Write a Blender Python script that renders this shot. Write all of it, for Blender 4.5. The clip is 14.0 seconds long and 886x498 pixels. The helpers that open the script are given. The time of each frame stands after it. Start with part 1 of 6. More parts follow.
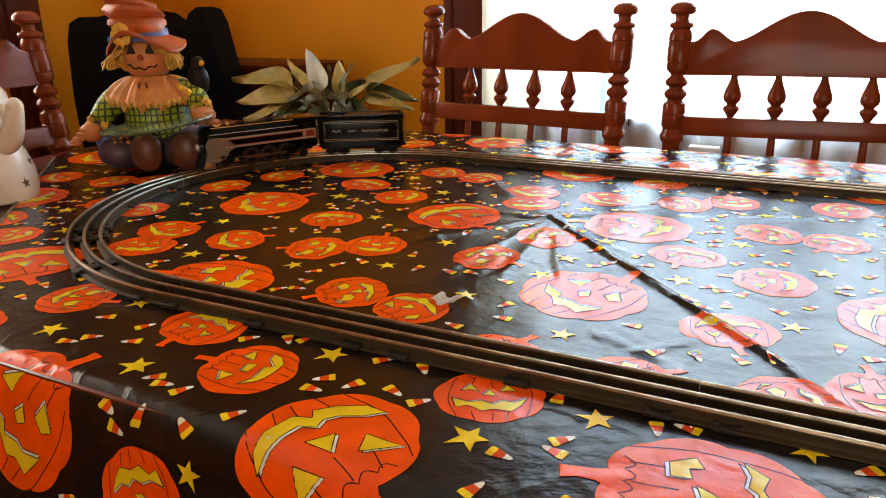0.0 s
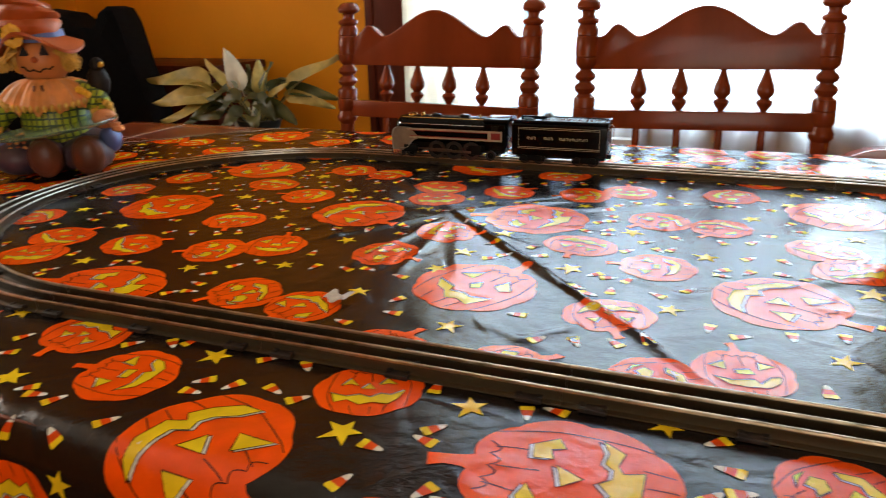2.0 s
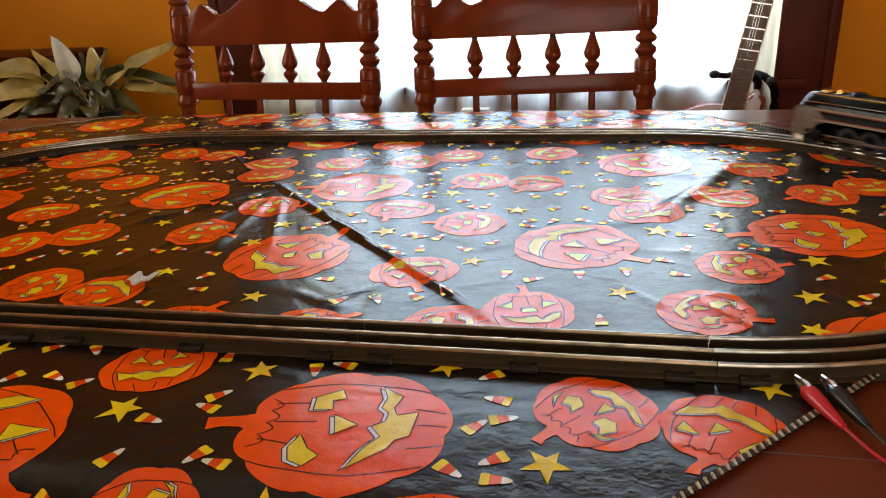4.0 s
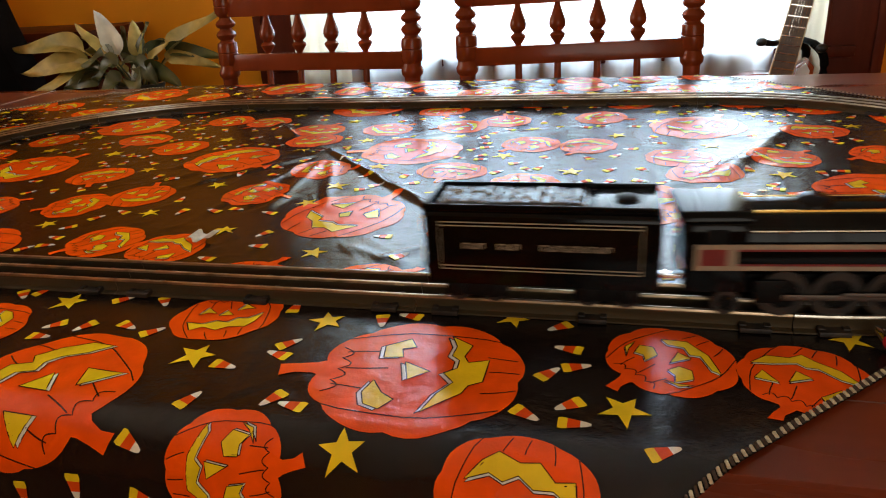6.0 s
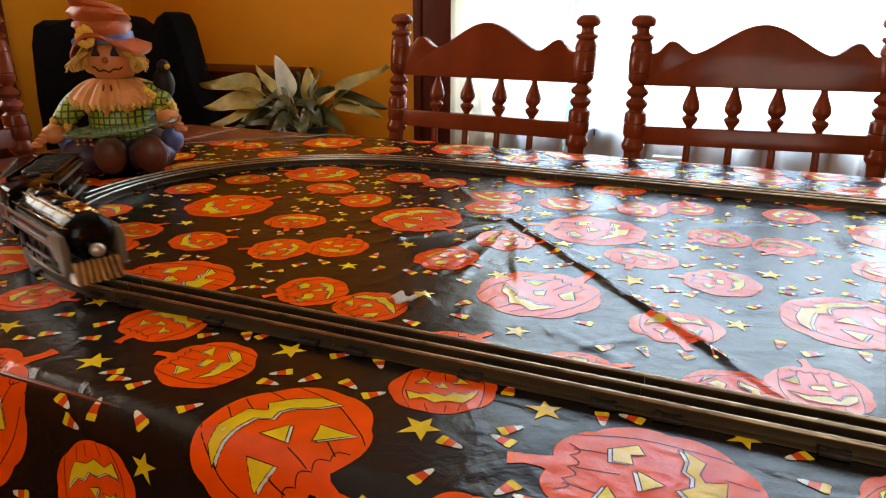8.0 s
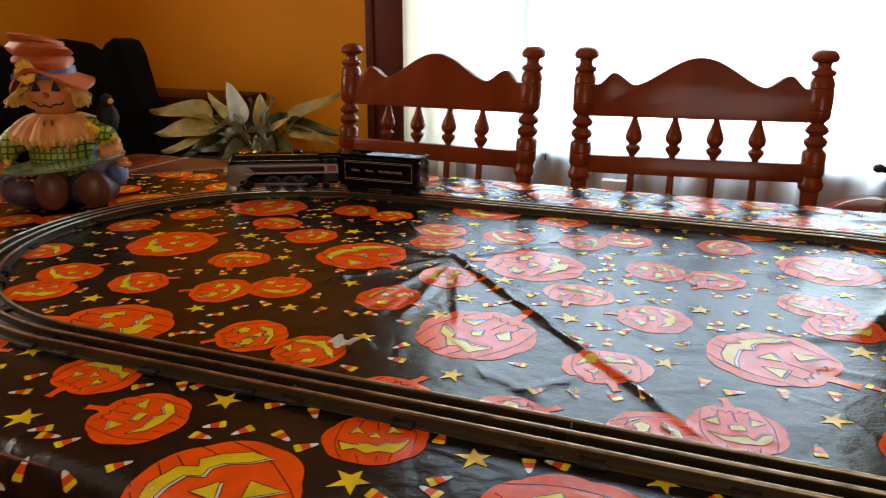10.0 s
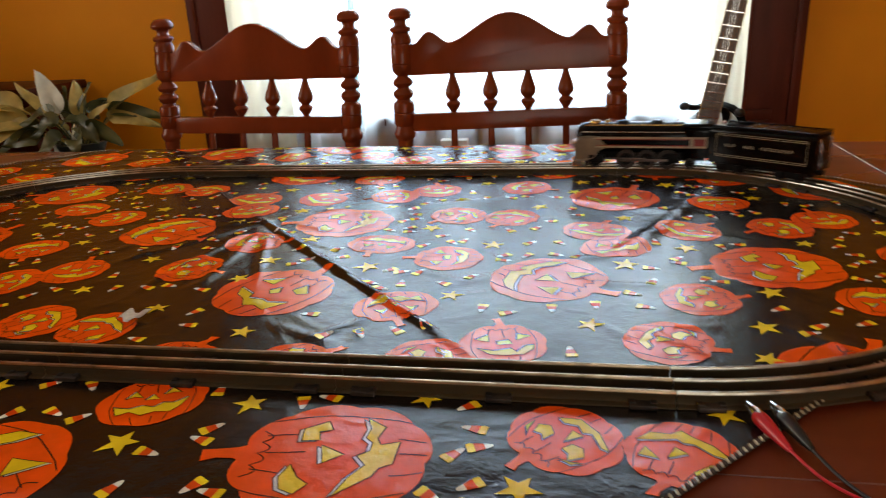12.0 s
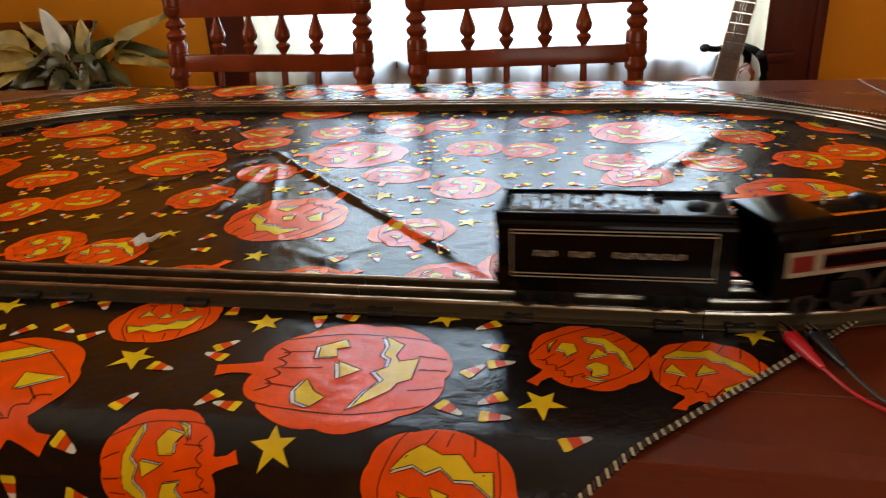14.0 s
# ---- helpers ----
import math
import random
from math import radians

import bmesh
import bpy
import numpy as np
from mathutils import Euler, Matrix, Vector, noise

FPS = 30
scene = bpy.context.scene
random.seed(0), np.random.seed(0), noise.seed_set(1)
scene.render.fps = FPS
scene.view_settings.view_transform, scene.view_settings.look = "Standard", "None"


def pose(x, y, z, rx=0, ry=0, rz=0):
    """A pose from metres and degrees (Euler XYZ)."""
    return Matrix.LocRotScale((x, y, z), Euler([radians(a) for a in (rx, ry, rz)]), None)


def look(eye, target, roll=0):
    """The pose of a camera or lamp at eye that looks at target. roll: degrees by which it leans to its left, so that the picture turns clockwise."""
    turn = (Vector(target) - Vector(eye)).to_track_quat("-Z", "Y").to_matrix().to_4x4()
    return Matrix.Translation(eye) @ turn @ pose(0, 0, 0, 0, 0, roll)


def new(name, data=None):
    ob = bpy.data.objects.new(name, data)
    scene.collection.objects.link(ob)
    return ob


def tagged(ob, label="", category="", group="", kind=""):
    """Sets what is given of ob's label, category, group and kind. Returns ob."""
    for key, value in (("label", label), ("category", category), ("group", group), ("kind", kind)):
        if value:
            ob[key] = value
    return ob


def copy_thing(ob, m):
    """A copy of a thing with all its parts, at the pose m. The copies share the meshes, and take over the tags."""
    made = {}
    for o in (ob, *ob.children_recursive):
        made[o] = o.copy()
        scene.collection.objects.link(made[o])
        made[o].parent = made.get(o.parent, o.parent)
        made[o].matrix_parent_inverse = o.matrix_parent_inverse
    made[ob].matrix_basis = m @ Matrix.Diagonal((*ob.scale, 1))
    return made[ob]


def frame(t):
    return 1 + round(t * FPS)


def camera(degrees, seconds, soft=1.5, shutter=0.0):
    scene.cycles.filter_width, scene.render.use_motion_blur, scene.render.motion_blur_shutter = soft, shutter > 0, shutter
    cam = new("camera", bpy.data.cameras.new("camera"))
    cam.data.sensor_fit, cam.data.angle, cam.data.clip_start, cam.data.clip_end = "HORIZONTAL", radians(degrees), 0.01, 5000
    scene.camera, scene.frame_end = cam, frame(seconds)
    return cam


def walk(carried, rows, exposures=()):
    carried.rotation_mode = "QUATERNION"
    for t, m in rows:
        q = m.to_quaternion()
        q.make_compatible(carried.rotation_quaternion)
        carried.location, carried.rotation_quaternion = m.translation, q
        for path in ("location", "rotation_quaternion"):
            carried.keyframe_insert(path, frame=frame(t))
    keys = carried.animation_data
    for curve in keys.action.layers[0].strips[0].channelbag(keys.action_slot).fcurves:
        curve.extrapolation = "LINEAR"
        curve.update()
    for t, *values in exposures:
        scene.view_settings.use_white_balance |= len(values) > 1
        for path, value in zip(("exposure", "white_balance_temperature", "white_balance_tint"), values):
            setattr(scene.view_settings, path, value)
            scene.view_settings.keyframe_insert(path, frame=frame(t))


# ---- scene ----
from mathutils import geometry

cam = camera(63.7, 14.0, 1.0, 0.5)
PATH = [
    (0, (0.083, -0.379, 0.993), (-0.751, 1.318, 0.341), -0.8),
    (0.5, (0.088, -0.378, 0.994), (-0.732, 1.327, 0.346), -0.4),
    (1, (0.097, -0.374, 0.992), (-0.686, 1.347, 0.341), -0.5),
    (1.5, (0.102, -0.375, 0.991), (-0.663, 1.351, 0.33), -0.5),
    (2, (0.127, -0.367, 0.993), (-0.561, 1.391, 0.331), -1.2),
    (2.5, (0.155, -0.366, 0.996), (-0.405, 1.439, 0.343), -1.3),
    (3, (0.182, -0.361, 0.99), (-0.308, 1.461, 0.325), -3.0),
    (3.2, (0.199, -0.357, 0.986), (-0.194, 1.482, 0.306), -2.6),
    (5.3, (0.194, -0.366, 0.97), (-0.229, 1.432, 0.202), -4.0),
    (5.5, (0.19, -0.367, 0.966), (-0.246, 1.426, 0.194), -4.0),
    (6, (0.176, -0.368, 0.963), (-0.298, 1.416, 0.193), -3.8),
    (6.5, (0.166, -0.371, 0.966), (-0.324, 1.414, 0.208), -2.1),
    (7, (0.126, -0.385, 0.972), (-0.512, 1.386, 0.297), -1.5),
    (9.3, (0.094, -0.389, 1.01), (-0.699, 1.346, 0.408), 0.7),
    (9.5, (0.102, -0.387, 1.012), (-0.65, 1.369, 0.418), 0.8),
    (10, (0.121, -0.383, 1.015), (-0.552, 1.408, 0.433), 0.4),
    (10.5, (0.145, -0.38, 1.017), (-0.439, 1.442, 0.436), -0.4),
    (11, (0.162, -0.382, 1.01), (-0.323, 1.461, 0.402), -0.8),
    (11.5, (0.179, -0.383, 1.005), (-0.247, 1.467, 0.375), -0.4),
    (12, (0.206, -0.385, 0.999), (-0.138, 1.473, 0.341), -2.8),
    (12.5, (0.221, -0.386, 1.0), (-0.006, 1.473, 0.298), -1.6),
    (13, (0.222, -0.384, 0.998), (-0.008, 1.473, 0.293), -1.8),
    (13.5, (0.215, -0.377, 0.982), (-0.08, 1.451, 0.226), -2.8),
    (14, (0.197, -0.38, 0.971), (-0.17, 1.426, 0.195), -2.8),
]
walk(cam, [(t, look(eye, target, roll)) for t, eye, target, roll in PATH], [(0.0, 0.4), (1.5, 0.33), (2.5, 0.15), (3.2, 0.1), (5.5, -0.02), (6.0, 0.1), (6.5, 0.4), (7.0, 0.11), (9.3, 0.20), (10.0, -0.11), (11.0, -0.52), (11.8, -0.23), (12.5, 0.02), (13.3, -0.06), (14.0, 0.04)])

# ---- world, large lights, exposure ----
world = bpy.data.worlds.new("overcast_sky")
scene.world = world
world.use_nodes = True
wn = world.node_tree.nodes
sky = wn.new("ShaderNodeTexSky")
sky.sky_type = 'NISHITA'
sky.sun_disc = False
sky.sun_elevation, sky.sun_rotation = radians(38), radians(20)
world.node_tree.links.new(sky.outputs[0], wn["Background"].inputs[0])
wn["Background"].inputs[1].default_value = 0.12


def area_lamp(name, eye, target, wide, high, watts, tint):
    lamp = bpy.data.lights.new(name, "AREA")
    lamp.shape, lamp.size, lamp.size_y, lamp.energy, lamp.color = "RECTANGLE", wide, high, watts, tint
    ob = new(name, lamp)
    ob.matrix_world = look(eye, target)
    return ob


WALL_Y = 1.76
area_lamp("window_daylight", (-0.05, 1.99, 1.35), (-0.05, 0.0, 1.35), 1.42, 1.32, 72, (0.76, 0.905, 1.0))
area_lamp("side_window_daylight", (-2.36, 0.25, 1.62), (0, 0.25, 1.52), 0.96, 0.98, 20, (1.0, 0.92, 0.78))
# warm fill added from the unseen south side; no window is known there
area_lamp("rear_fill_light", (1.15, -2.53, 1.50), (1.15, 0.0, 1.40), 1.7, 1.6, 21, (1.0, 0.88, 0.70))
scene.view_settings.exposure = 0.0


# ---- materials ----
def material(name, colour=(0.5, 0.5, 0.5), rough=0.5, metal=0.0, grain=None, stain=None, bump=None, coat=0.0, stretch=(1, 1, 1), coords="Object", extra=None, shine=0.5):
    """grain: (scale, strength); stain: (scale, strength, colour); bump: (scale, strength, distance)."""
    m = bpy.data.materials.new(name)
    m.use_nodes = True
    nt = m.node_tree
    b = nt.nodes["Principled BSDF"]
    b.inputs["Base Color"].default_value = (*colour, 1)
    b.inputs["Roughness"].default_value = rough
    b.inputs["Metallic"].default_value = metal
    b.inputs["Coat Weight"].default_value = coat
    b.inputs["Specular IOR Level"].default_value = shine
    b.inputs["Coat Roughness"].default_value = 0.08
    tc = nt.nodes.new("ShaderNodeTexCoord")
    mp = nt.nodes.new("ShaderNodeMapping")
    mp.inputs["Scale"].default_value = stretch
    nt.links.new(tc.outputs[coords], mp.inputs[0])

    def noise_of(scale, detail=4.0):
        n = nt.nodes.new("ShaderNodeTexNoise")
        n.inputs["Scale"].default_value, n.inputs["Detail"].default_value = scale, detail
        nt.links.new(mp.outputs[0], n.inputs["Vector"])
        return n.outputs["Fac"]

    out = None
    if grain:
        mix = nt.nodes.new("ShaderNodeMixRGB")
        mix.blend_type = 'MULTIPLY'
        mix.inputs[0].default_value = 1.0
        ramp = nt.nodes.new("ShaderNodeValToRGB")
        lo = 1.0 - grain[1]
        ramp.color_ramp.elements[0].color = (lo, lo, lo, 1)
        ramp.color_ramp.elements[0].position, ramp.color_ramp.elements[1].position = 0.3, 0.7
        nt.links.new(noise_of(grain[0], 6.0), ramp.inputs[0])
        mix.inputs[1].default_value = (*colour, 1)
        nt.links.new(ramp.outputs[0], mix.inputs[2])
        out = mix.outputs[0]
    if stain:
        mix = nt.nodes.new("ShaderNodeMixRGB")
        ramp = nt.nodes.new("ShaderNodeValToRGB")
        ramp.color_ramp.elements[0].position, ramp.color_ramp.elements[1].position = 0.42, 0.75
        ramp.color_ramp.elements[1].color = (stain[1], stain[1], stain[1], 1)
        nt.links.new(noise_of(stain[0]), ramp.inputs[0])
        nt.links.new(ramp.outputs[0], mix.inputs[0])
        if out:
            nt.links.new(out, mix.inputs[1])
        else:
            mix.inputs[1].default_value = (*colour, 1)
        mix.inputs[2].default_value = (*stain[2], 1)
        out = mix.outputs[0]
    if out:
        nt.links.new(out, b.inputs["Base Color"])
    if bump:
        bp = nt.nodes.new("ShaderNodeBump")
        bp.inputs["Strength"].default_value, bp.inputs["Distance"].default_value = bump[1], bump[2]
        nt.links.new(noise_of(bump[0]), bp.inputs["Height"])
        nt.links.new(bp.outputs[0], b.inputs["Normal"])
        if extra == "wrinkled":
            n2 = noise_of(88.0, 5.0)
            bp2 = nt.nodes.new("ShaderNodeBump")
            bp2.inputs["Strength"].default_value, bp2.inputs["Distance"].default_value = 0.62, 0.0012
            nt.links.new(n2, bp2.inputs["Height"])
            nt.links.new(bp2.outputs[0], bp.inputs["Normal"])
            # crinkle lines: edges of warped cells, in patches
            warp = nt.nodes.new("ShaderNodeTexNoise")
            warp.inputs["Scale"].default_value = 7.0
            addv = nt.nodes.new("ShaderNodeVectorMath")
            addv.operation = "MULTIPLY_ADD"
            addv.inputs[1].default_value = (0.12, 0.12, 0.0)
            nt.links.new(mp.outputs[0], warp.inputs["Vector"])
            nt.links.new(warp.outputs["Color"], addv.inputs[0])
            nt.links.new(mp.outputs[0], addv.inputs[2])
            cell = nt.nodes.new("ShaderNodeTexVoronoi")
            cell.feature = "DISTANCE_TO_EDGE"
            cell.inputs["Scale"].default_value = 17.0
            nt.links.new(addv.outputs[0], cell.inputs["Vector"])
            edge = nt.nodes.new("ShaderNodeMapRange")
            edge.inputs[1].default_value, edge.inputs[2].default_value = 0.0, 0.10
            edge.inputs[3].default_value, edge.inputs[4].default_value = 1.0, 0.0
            nt.links.new(cell.outputs["Distance"], edge.inputs[0])
            patch = nt.nodes.new("ShaderNodeValToRGB")
            patch.color_ramp.elements[0].position, patch.color_ramp.elements[1].position = 0.46, 0.66
            nt.links.new(noise_of(4.5, 2.0), patch.inputs[0])
            mask = nt.nodes.new("ShaderNodeMath")
            mask.operation = "MULTIPLY"
            nt.links.new(edge.outputs[0], mask.inputs[0])
            nt.links.new(patch.outputs[0], mask.inputs[1])
            bp3 = nt.nodes.new("ShaderNodeBump")
            bp3.inputs["Strength"].default_value, bp3.inputs["Distance"].default_value = 0.32, 0.0010
            nt.links.new(mask.outputs[0], bp3.inputs["Height"])
            nt.links.new(bp3.outputs[0], bp2.inputs["Normal"])
    if grain and not metal:
        mr = nt.nodes.new("ShaderNodeMapRange")
        mr.inputs[3].default_value, mr.inputs[4].default_value = max(0.03, rough - 0.07), min(1.0, rough + 0.09)
        nt.links.new(noise_of(grain[0] * 0.6), mr.inputs[0])
        nt.links.new(mr.outputs[0], b.inputs["Roughness"])
    return m


def vinyl(name, colour):
    return material(name, colour, 0.185, grain=(60, 0.18), bump=(520, 0.30, 0.0005), extra="wrinkled", shine=0.36)


VINYL_BLACK = vinyl("black_vinyl", (0.0095, 0.0062, 0.005))
VINYL_ORANGE = vinyl("orange_print", (0.94, 0.090, 0.0015))
VINYL_YELLOW = vinyl("yellow_print", (0.86, 0.60, 0.012))
VINYL_WHITE = vinyl("cream_print", (0.80, 0.76, 0.62))
VINYL_LINE = vinyl("dark_outline_print", (0.05, 0.012, 0.005))
VINYL_CORN = vinyl("corn_orange_print", (0.72, 0.07, 0.004))
BACKING = material("flannel_backing", (0.62, 0.58, 0.50), 0.9, grain=(300, 0.3))
STITCH = material("cream_stitching", (0.62, 0.53, 0.36), 0.8, grain=(500, 0.4))
STITCH_DARK = material("brown_stitching", (0.06, 0.035, 0.02), 0.85, grain=(500, 0.3))
WOOD = material("red_brown_chair_wood", (0.255, 0.046, 0.012), 0.19, grain=(9, 0.5), stain=(3, 0.5, (0.13, 0.020, 0.006)), bump=(60, 0.08, 0.0006), coat=0.05, stretch=(1, 1, 0.25), shine=0.20)
TABLE_WOOD = material("red_brown_table_wood", (0.19, 0.034, 0.010), 0.26, grain=(8, 0.5), stain=(2.5, 0.5, (0.10, 0.02, 0.008)), bump=(70, 0.06, 0.0005), coat=0.12, stretch=(0.25, 2, 2), shine=0.3)
TRIM_WOOD = material("dark_red_trim_wood", (0.12, 0.020, 0.007), 0.42, grain=(10, 0.5), stain=(3, 0.4, (0.07, 0.014, 0.006)), bump=(60, 0.1, 0.0006), stretch=(2, 2, 0.2), shine=0.18)
WALL_PAINT = material("ochre_wall_paint", (0.76, 0.285, 0.007), 0.62, grain=(3, 0.14), stain=(1.2, 0.35, (0.66, 0.235, 0.005)), bump=(130, 0.12, 0.0008), shine=0.18)
CEILING_PAINT = material("cream_ceiling_paint", (0.80, 0.74, 0.62), 0.85, grain=(4, 0.08), bump=(120, 0.15, 0.001))
FLOOR_WOOD = material("oak_floor", (0.22, 0.11, 0.045), 0.4, grain=(5, 0.5), stretch=(0.3, 3, 1))
WHITE_PAINT = material("white_sash_paint", (0.80, 0.80, 0.78), 0.45, grain=(20, 0.08))
RAIL_STEEL = material("tarnished_rail_steel", (0.42, 0.31, 0.20), 0.34, metal=0.95, stain=(60, 0.8, (0.10, 0.07, 0.03)), bump=(300, 0.15, 0.0002))
CURVE_STEEL = material("bright_rail_steel", (0.50, 0.47, 0.40), 0.28, metal=0.95, stain=(70, 0.7, (0.17, 0.13, 0.08)), bump=(300, 0.12, 0.0002))
# web and foot get a darker brown than the rail head
RAIL_WEB = material("dark_brown_rail_web", (0.078, 0.057, 0.029), 0.45, metal=0.4, stain=(80, 0.7, (0.075, 0.045, 0.018)))
TIE = material("black_tie_metal", (0.014, 0.011, 0.009), 0.5, metal=0.3, stain=(80, 0.6, (0.08, 0.05, 0.03)))
FIBRE = material("fibre_insulator", (0.02, 0.016, 0.014), 0.8)
LOCO_BLACK = material("gloss_black_plastic", (0.0025, 0.0022, 0.0022), 0.13, grain=(90, 0.2), bump=(200, 0.04, 0.0002), shine=0.14)
LOCO_MATT = material("matt_black_metal", (0.005, 0.0046, 0.0044), 0.5, grain=(90, 0.3), shine=0.12)
STRIPE = material("dull_silver_stripe_paint", (0.36, 0.29, 0.20), 0.4, grain=(80, 0.25))
LINE_GOLD = material("pale_gold_line", (0.30, 0.26, 0.18), 0.4)
SKIRT = material("tan_skirt_paint", (0.20, 0.155, 0.105), 0.36, grain=(80, 0.3))
RED_PAINT = material("dark_red_paint", (0.20, 0.013, 0.010), 0.35, grain=(90, 0.25))
PILOT_METAL = material("worn_nickel_casting", (0.70, 0.66, 0.56), 0.26, metal=0.9, grain=(120, 0.5))
ROD_STEEL = material("dull_rod_steel", (0.11, 0.085, 0.07), 0.4, metal=0.8)
CHROME = material("chrome", (0.8, 0.8, 0.8), 0.12, metal=1.0)
BRASS = material("polished_brass", (0.80, 0.50, 0.14), 0.18, metal=1.0)
COAL = material("gloss_coal_load", (0.006, 0.0055, 0.005), 0.20, bump=(300, 0.3, 0.0006))
RED_VINYL = material("red_insulation", (0.55, 0.012, 0.02), 0.32)
BLACK_VINYL_WIRE = material("black_insulation", (0.015, 0.014, 0.014), 0.35)
CERAMIC = material("cream_ceramic", (0.80, 0.74, 0.60), 0.25, grain=(30, 0.06), coat=0.4)
HOLE = material("dark_cutout", (0.10, 0.055, 0.015), 0.7)
BLACK_CLOTH = material("black_fabric", (0.005, 0.0045, 0.0045), 1.0, grain=(70, 0.4), bump=(400, 0.3, 0.0006), shine=0.06)
LEAF = material("peace_lily_leaf", (0.060, 0.068, 0.012), 0.40, grain=(30, 0.6), stain=(14, 0.7, (0.15, 0.12, 0.025)))
LEAF_PALE = material("cream_spathe", (0.50, 0.35, 0.08), 0.55, grain=(40, 0.4), stain=(15, 0.85, (0.16, 0.15, 0.025)))
LEAF_WHITE = material("white_spathe", (0.58, 0.57, 0.46), 0.5, grain=(40, 0.2))
GREEN_CLOTH = material("dark_green_cloth", (0.022, 0.03, 0.018), 0.9, grain=(60, 0.4), bump=(300, 0.4, 0.001))
POT = material("dark_pot", (0.03, 0.03, 0.025), 0.35, grain=(30, 0.3))
GUITAR_RED = material("red_guitar_lacquer", (0.32, 0.035, 0.015), 0.15, grain=(10, 0.3), coat=0.6)
FRETBOARD = material("rosewood", (0.19, 0.15, 0.125), 0.45, grain=(40, 0.4), stretch=(1, 1, 0.2))
MAPLE = material("maple_binding", (0.55, 0.38, 0.19), 0.35, grain=(30, 0.2))
HEADSTOCK = material("grey_blue_headstock", (0.16, 0.18, 0.22), 0.3)
PAPER = material("white_paper", (0.75, 0.75, 0.73), 0.7)
SKIN_TAN = material("painted_tan_resin", (0.66, 0.24, 0.07), 0.45, grain=(40, 0.2))
HAT_ORANGE = material("painted_orange_resin", (0.50, 0.10, 0.014), 0.42, grain=(30, 0.25))
COLLAR_PEACH = material("painted_peach_resin", (0.78, 0.30, 0.07), 0.5, grain=(50, 0.3))
STRAW = material("painted_straw_resin", (0.80, 0.47, 0.07), 0.55, grain=(60, 0.4), bump=(160, 0.8, 0.002))
DENIM = material("painted_purple_resin", (0.075, 0.05, 0.085), 0.42, grain=(40, 0.4), stain=(20, 0.5, (0.14, 0.06, 0.05)))
BLUE_RESIN = material("painted_blue_resin", (0.12, 0.17, 0.42), 0.4, grain=(40, 0.3))
BROWN_RESIN = material("painted_brown_resin", (0.16, 0.05, 0.025), 0.4, grain=(40, 0.3))
YELLOW_RESIN = material("painted_yellow_resin", (0.80, 0.46, 0.03), 0.45)
DARK_RESIN = material("painted_black_resin", (0.012, 0.009, 0.008), 0.6, shine=0.25)


def plaid():
    m = material("painted_green_plaid", (0.42, 0.50, 0.03), 0.45, grain=(50, 0.25))
    nt = m.node_tree
    b = nt.nodes["Principled BSDF"]
    src = b.inputs["Base Color"].links[0].from_socket
    tc = nt.nodes.new("ShaderNodeTexCoord")
    for axis, tint in (("X", (0.03, 0.05, 0.02)), ("Z", (0.05, 0.10, 0.03))):
        w = nt.nodes.new("ShaderNodeTexWave")
        w.bands_direction = axis
        w.inputs["Scale"].default_value, w.inputs["Distortion"].default_value = 30.0, 1.2
        r = nt.nodes.new("ShaderNodeValToRGB")
        r.color_ramp.elements[0].position, r.color_ramp.elements[1].position = 0.78, 0.86
        mx = nt.nodes.new("ShaderNodeMixRGB")
        nt.links.new(tc.outputs["Object"], w.inputs["Vector"])
        nt.links.new(w.outputs["Fac"], r.inputs[0])
        nt.links.new(r.outputs[0], mx.inputs[0])
        nt.links.new(src, mx.inputs[1])
        mx.inputs[2].default_value = (*tint, 1)
        src = mx.outputs[0]
    nt.links.new(src, b.inputs["Base Color"])
    return m


PLAID = plaid()


LENS = material("clear_headlight_lens", (0.55, 0.53, 0.46), 0.08, metal=0.6)


def glass(name, colour, rough=0.02):
    m = bpy.data.materials.new(name)
    m.use_nodes = True
    b = m.node_tree.nodes["Principled BSDF"]
    b.inputs["Base Color"].default_value = (*colour, 1)
    b.inputs["Transmission Weight"].default_value, b.inputs["Roughness"].default_value, b.inputs["IOR"].default_value = 1.0, rough, 1.45
    return m


PANE = glass("window_glass", (0.97, 0.98, 0.98))
GREEN_GLASS = glass("green_dish_glass", (0.50, 0.66, 0.42), 0.12)
GREEN_GLASS.node_tree.nodes["Principled BSDF"].inputs["Transmission Weight"].default_value = 0.80


def sheer(name, colour, clear_share):
    m = bpy.data.materials.new(name)
    m.use_nodes = True
    nt = m.node_tree
    nt.nodes.remove(nt.nodes["Principled BSDF"])
    tl, df, tr = nt.nodes.new("ShaderNodeBsdfTranslucent"), nt.nodes.new("ShaderNodeBsdfDiffuse"), nt.nodes.new("ShaderNodeBsdfTransparent")
    for n in (tl, df):
        n.inputs[0].default_value = (*colour, 1)
    a, c = nt.nodes.new("ShaderNodeMixShader"), nt.nodes.new("ShaderNodeMixShader")
    a.inputs[0].default_value, c.inputs[0].default_value = 0.35, clear_share
    nt.links.new(tl.outputs[0], a.inputs[1])
    nt.links.new(df.outputs[0], a.inputs[2])
    nt.links.new(a.outputs[0], c.inputs[1])
    nt.links.new(tr.outputs[0], c.inputs[2])
    nt.links.new(c.outputs[0], nt.nodes["Material Output"].inputs[0])
    return m


SHEER = sheer("sheer_white_curtain", (0.66, 0.71, 0.76), 0.08)
CURTAIN_HEM = sheer("pale_green_hem", (0.55, 0.68, 0.66), 0.25)
DRAPE = sheer("cream_lace_drape", (0.62, 0.53, 0.38), 0.04)


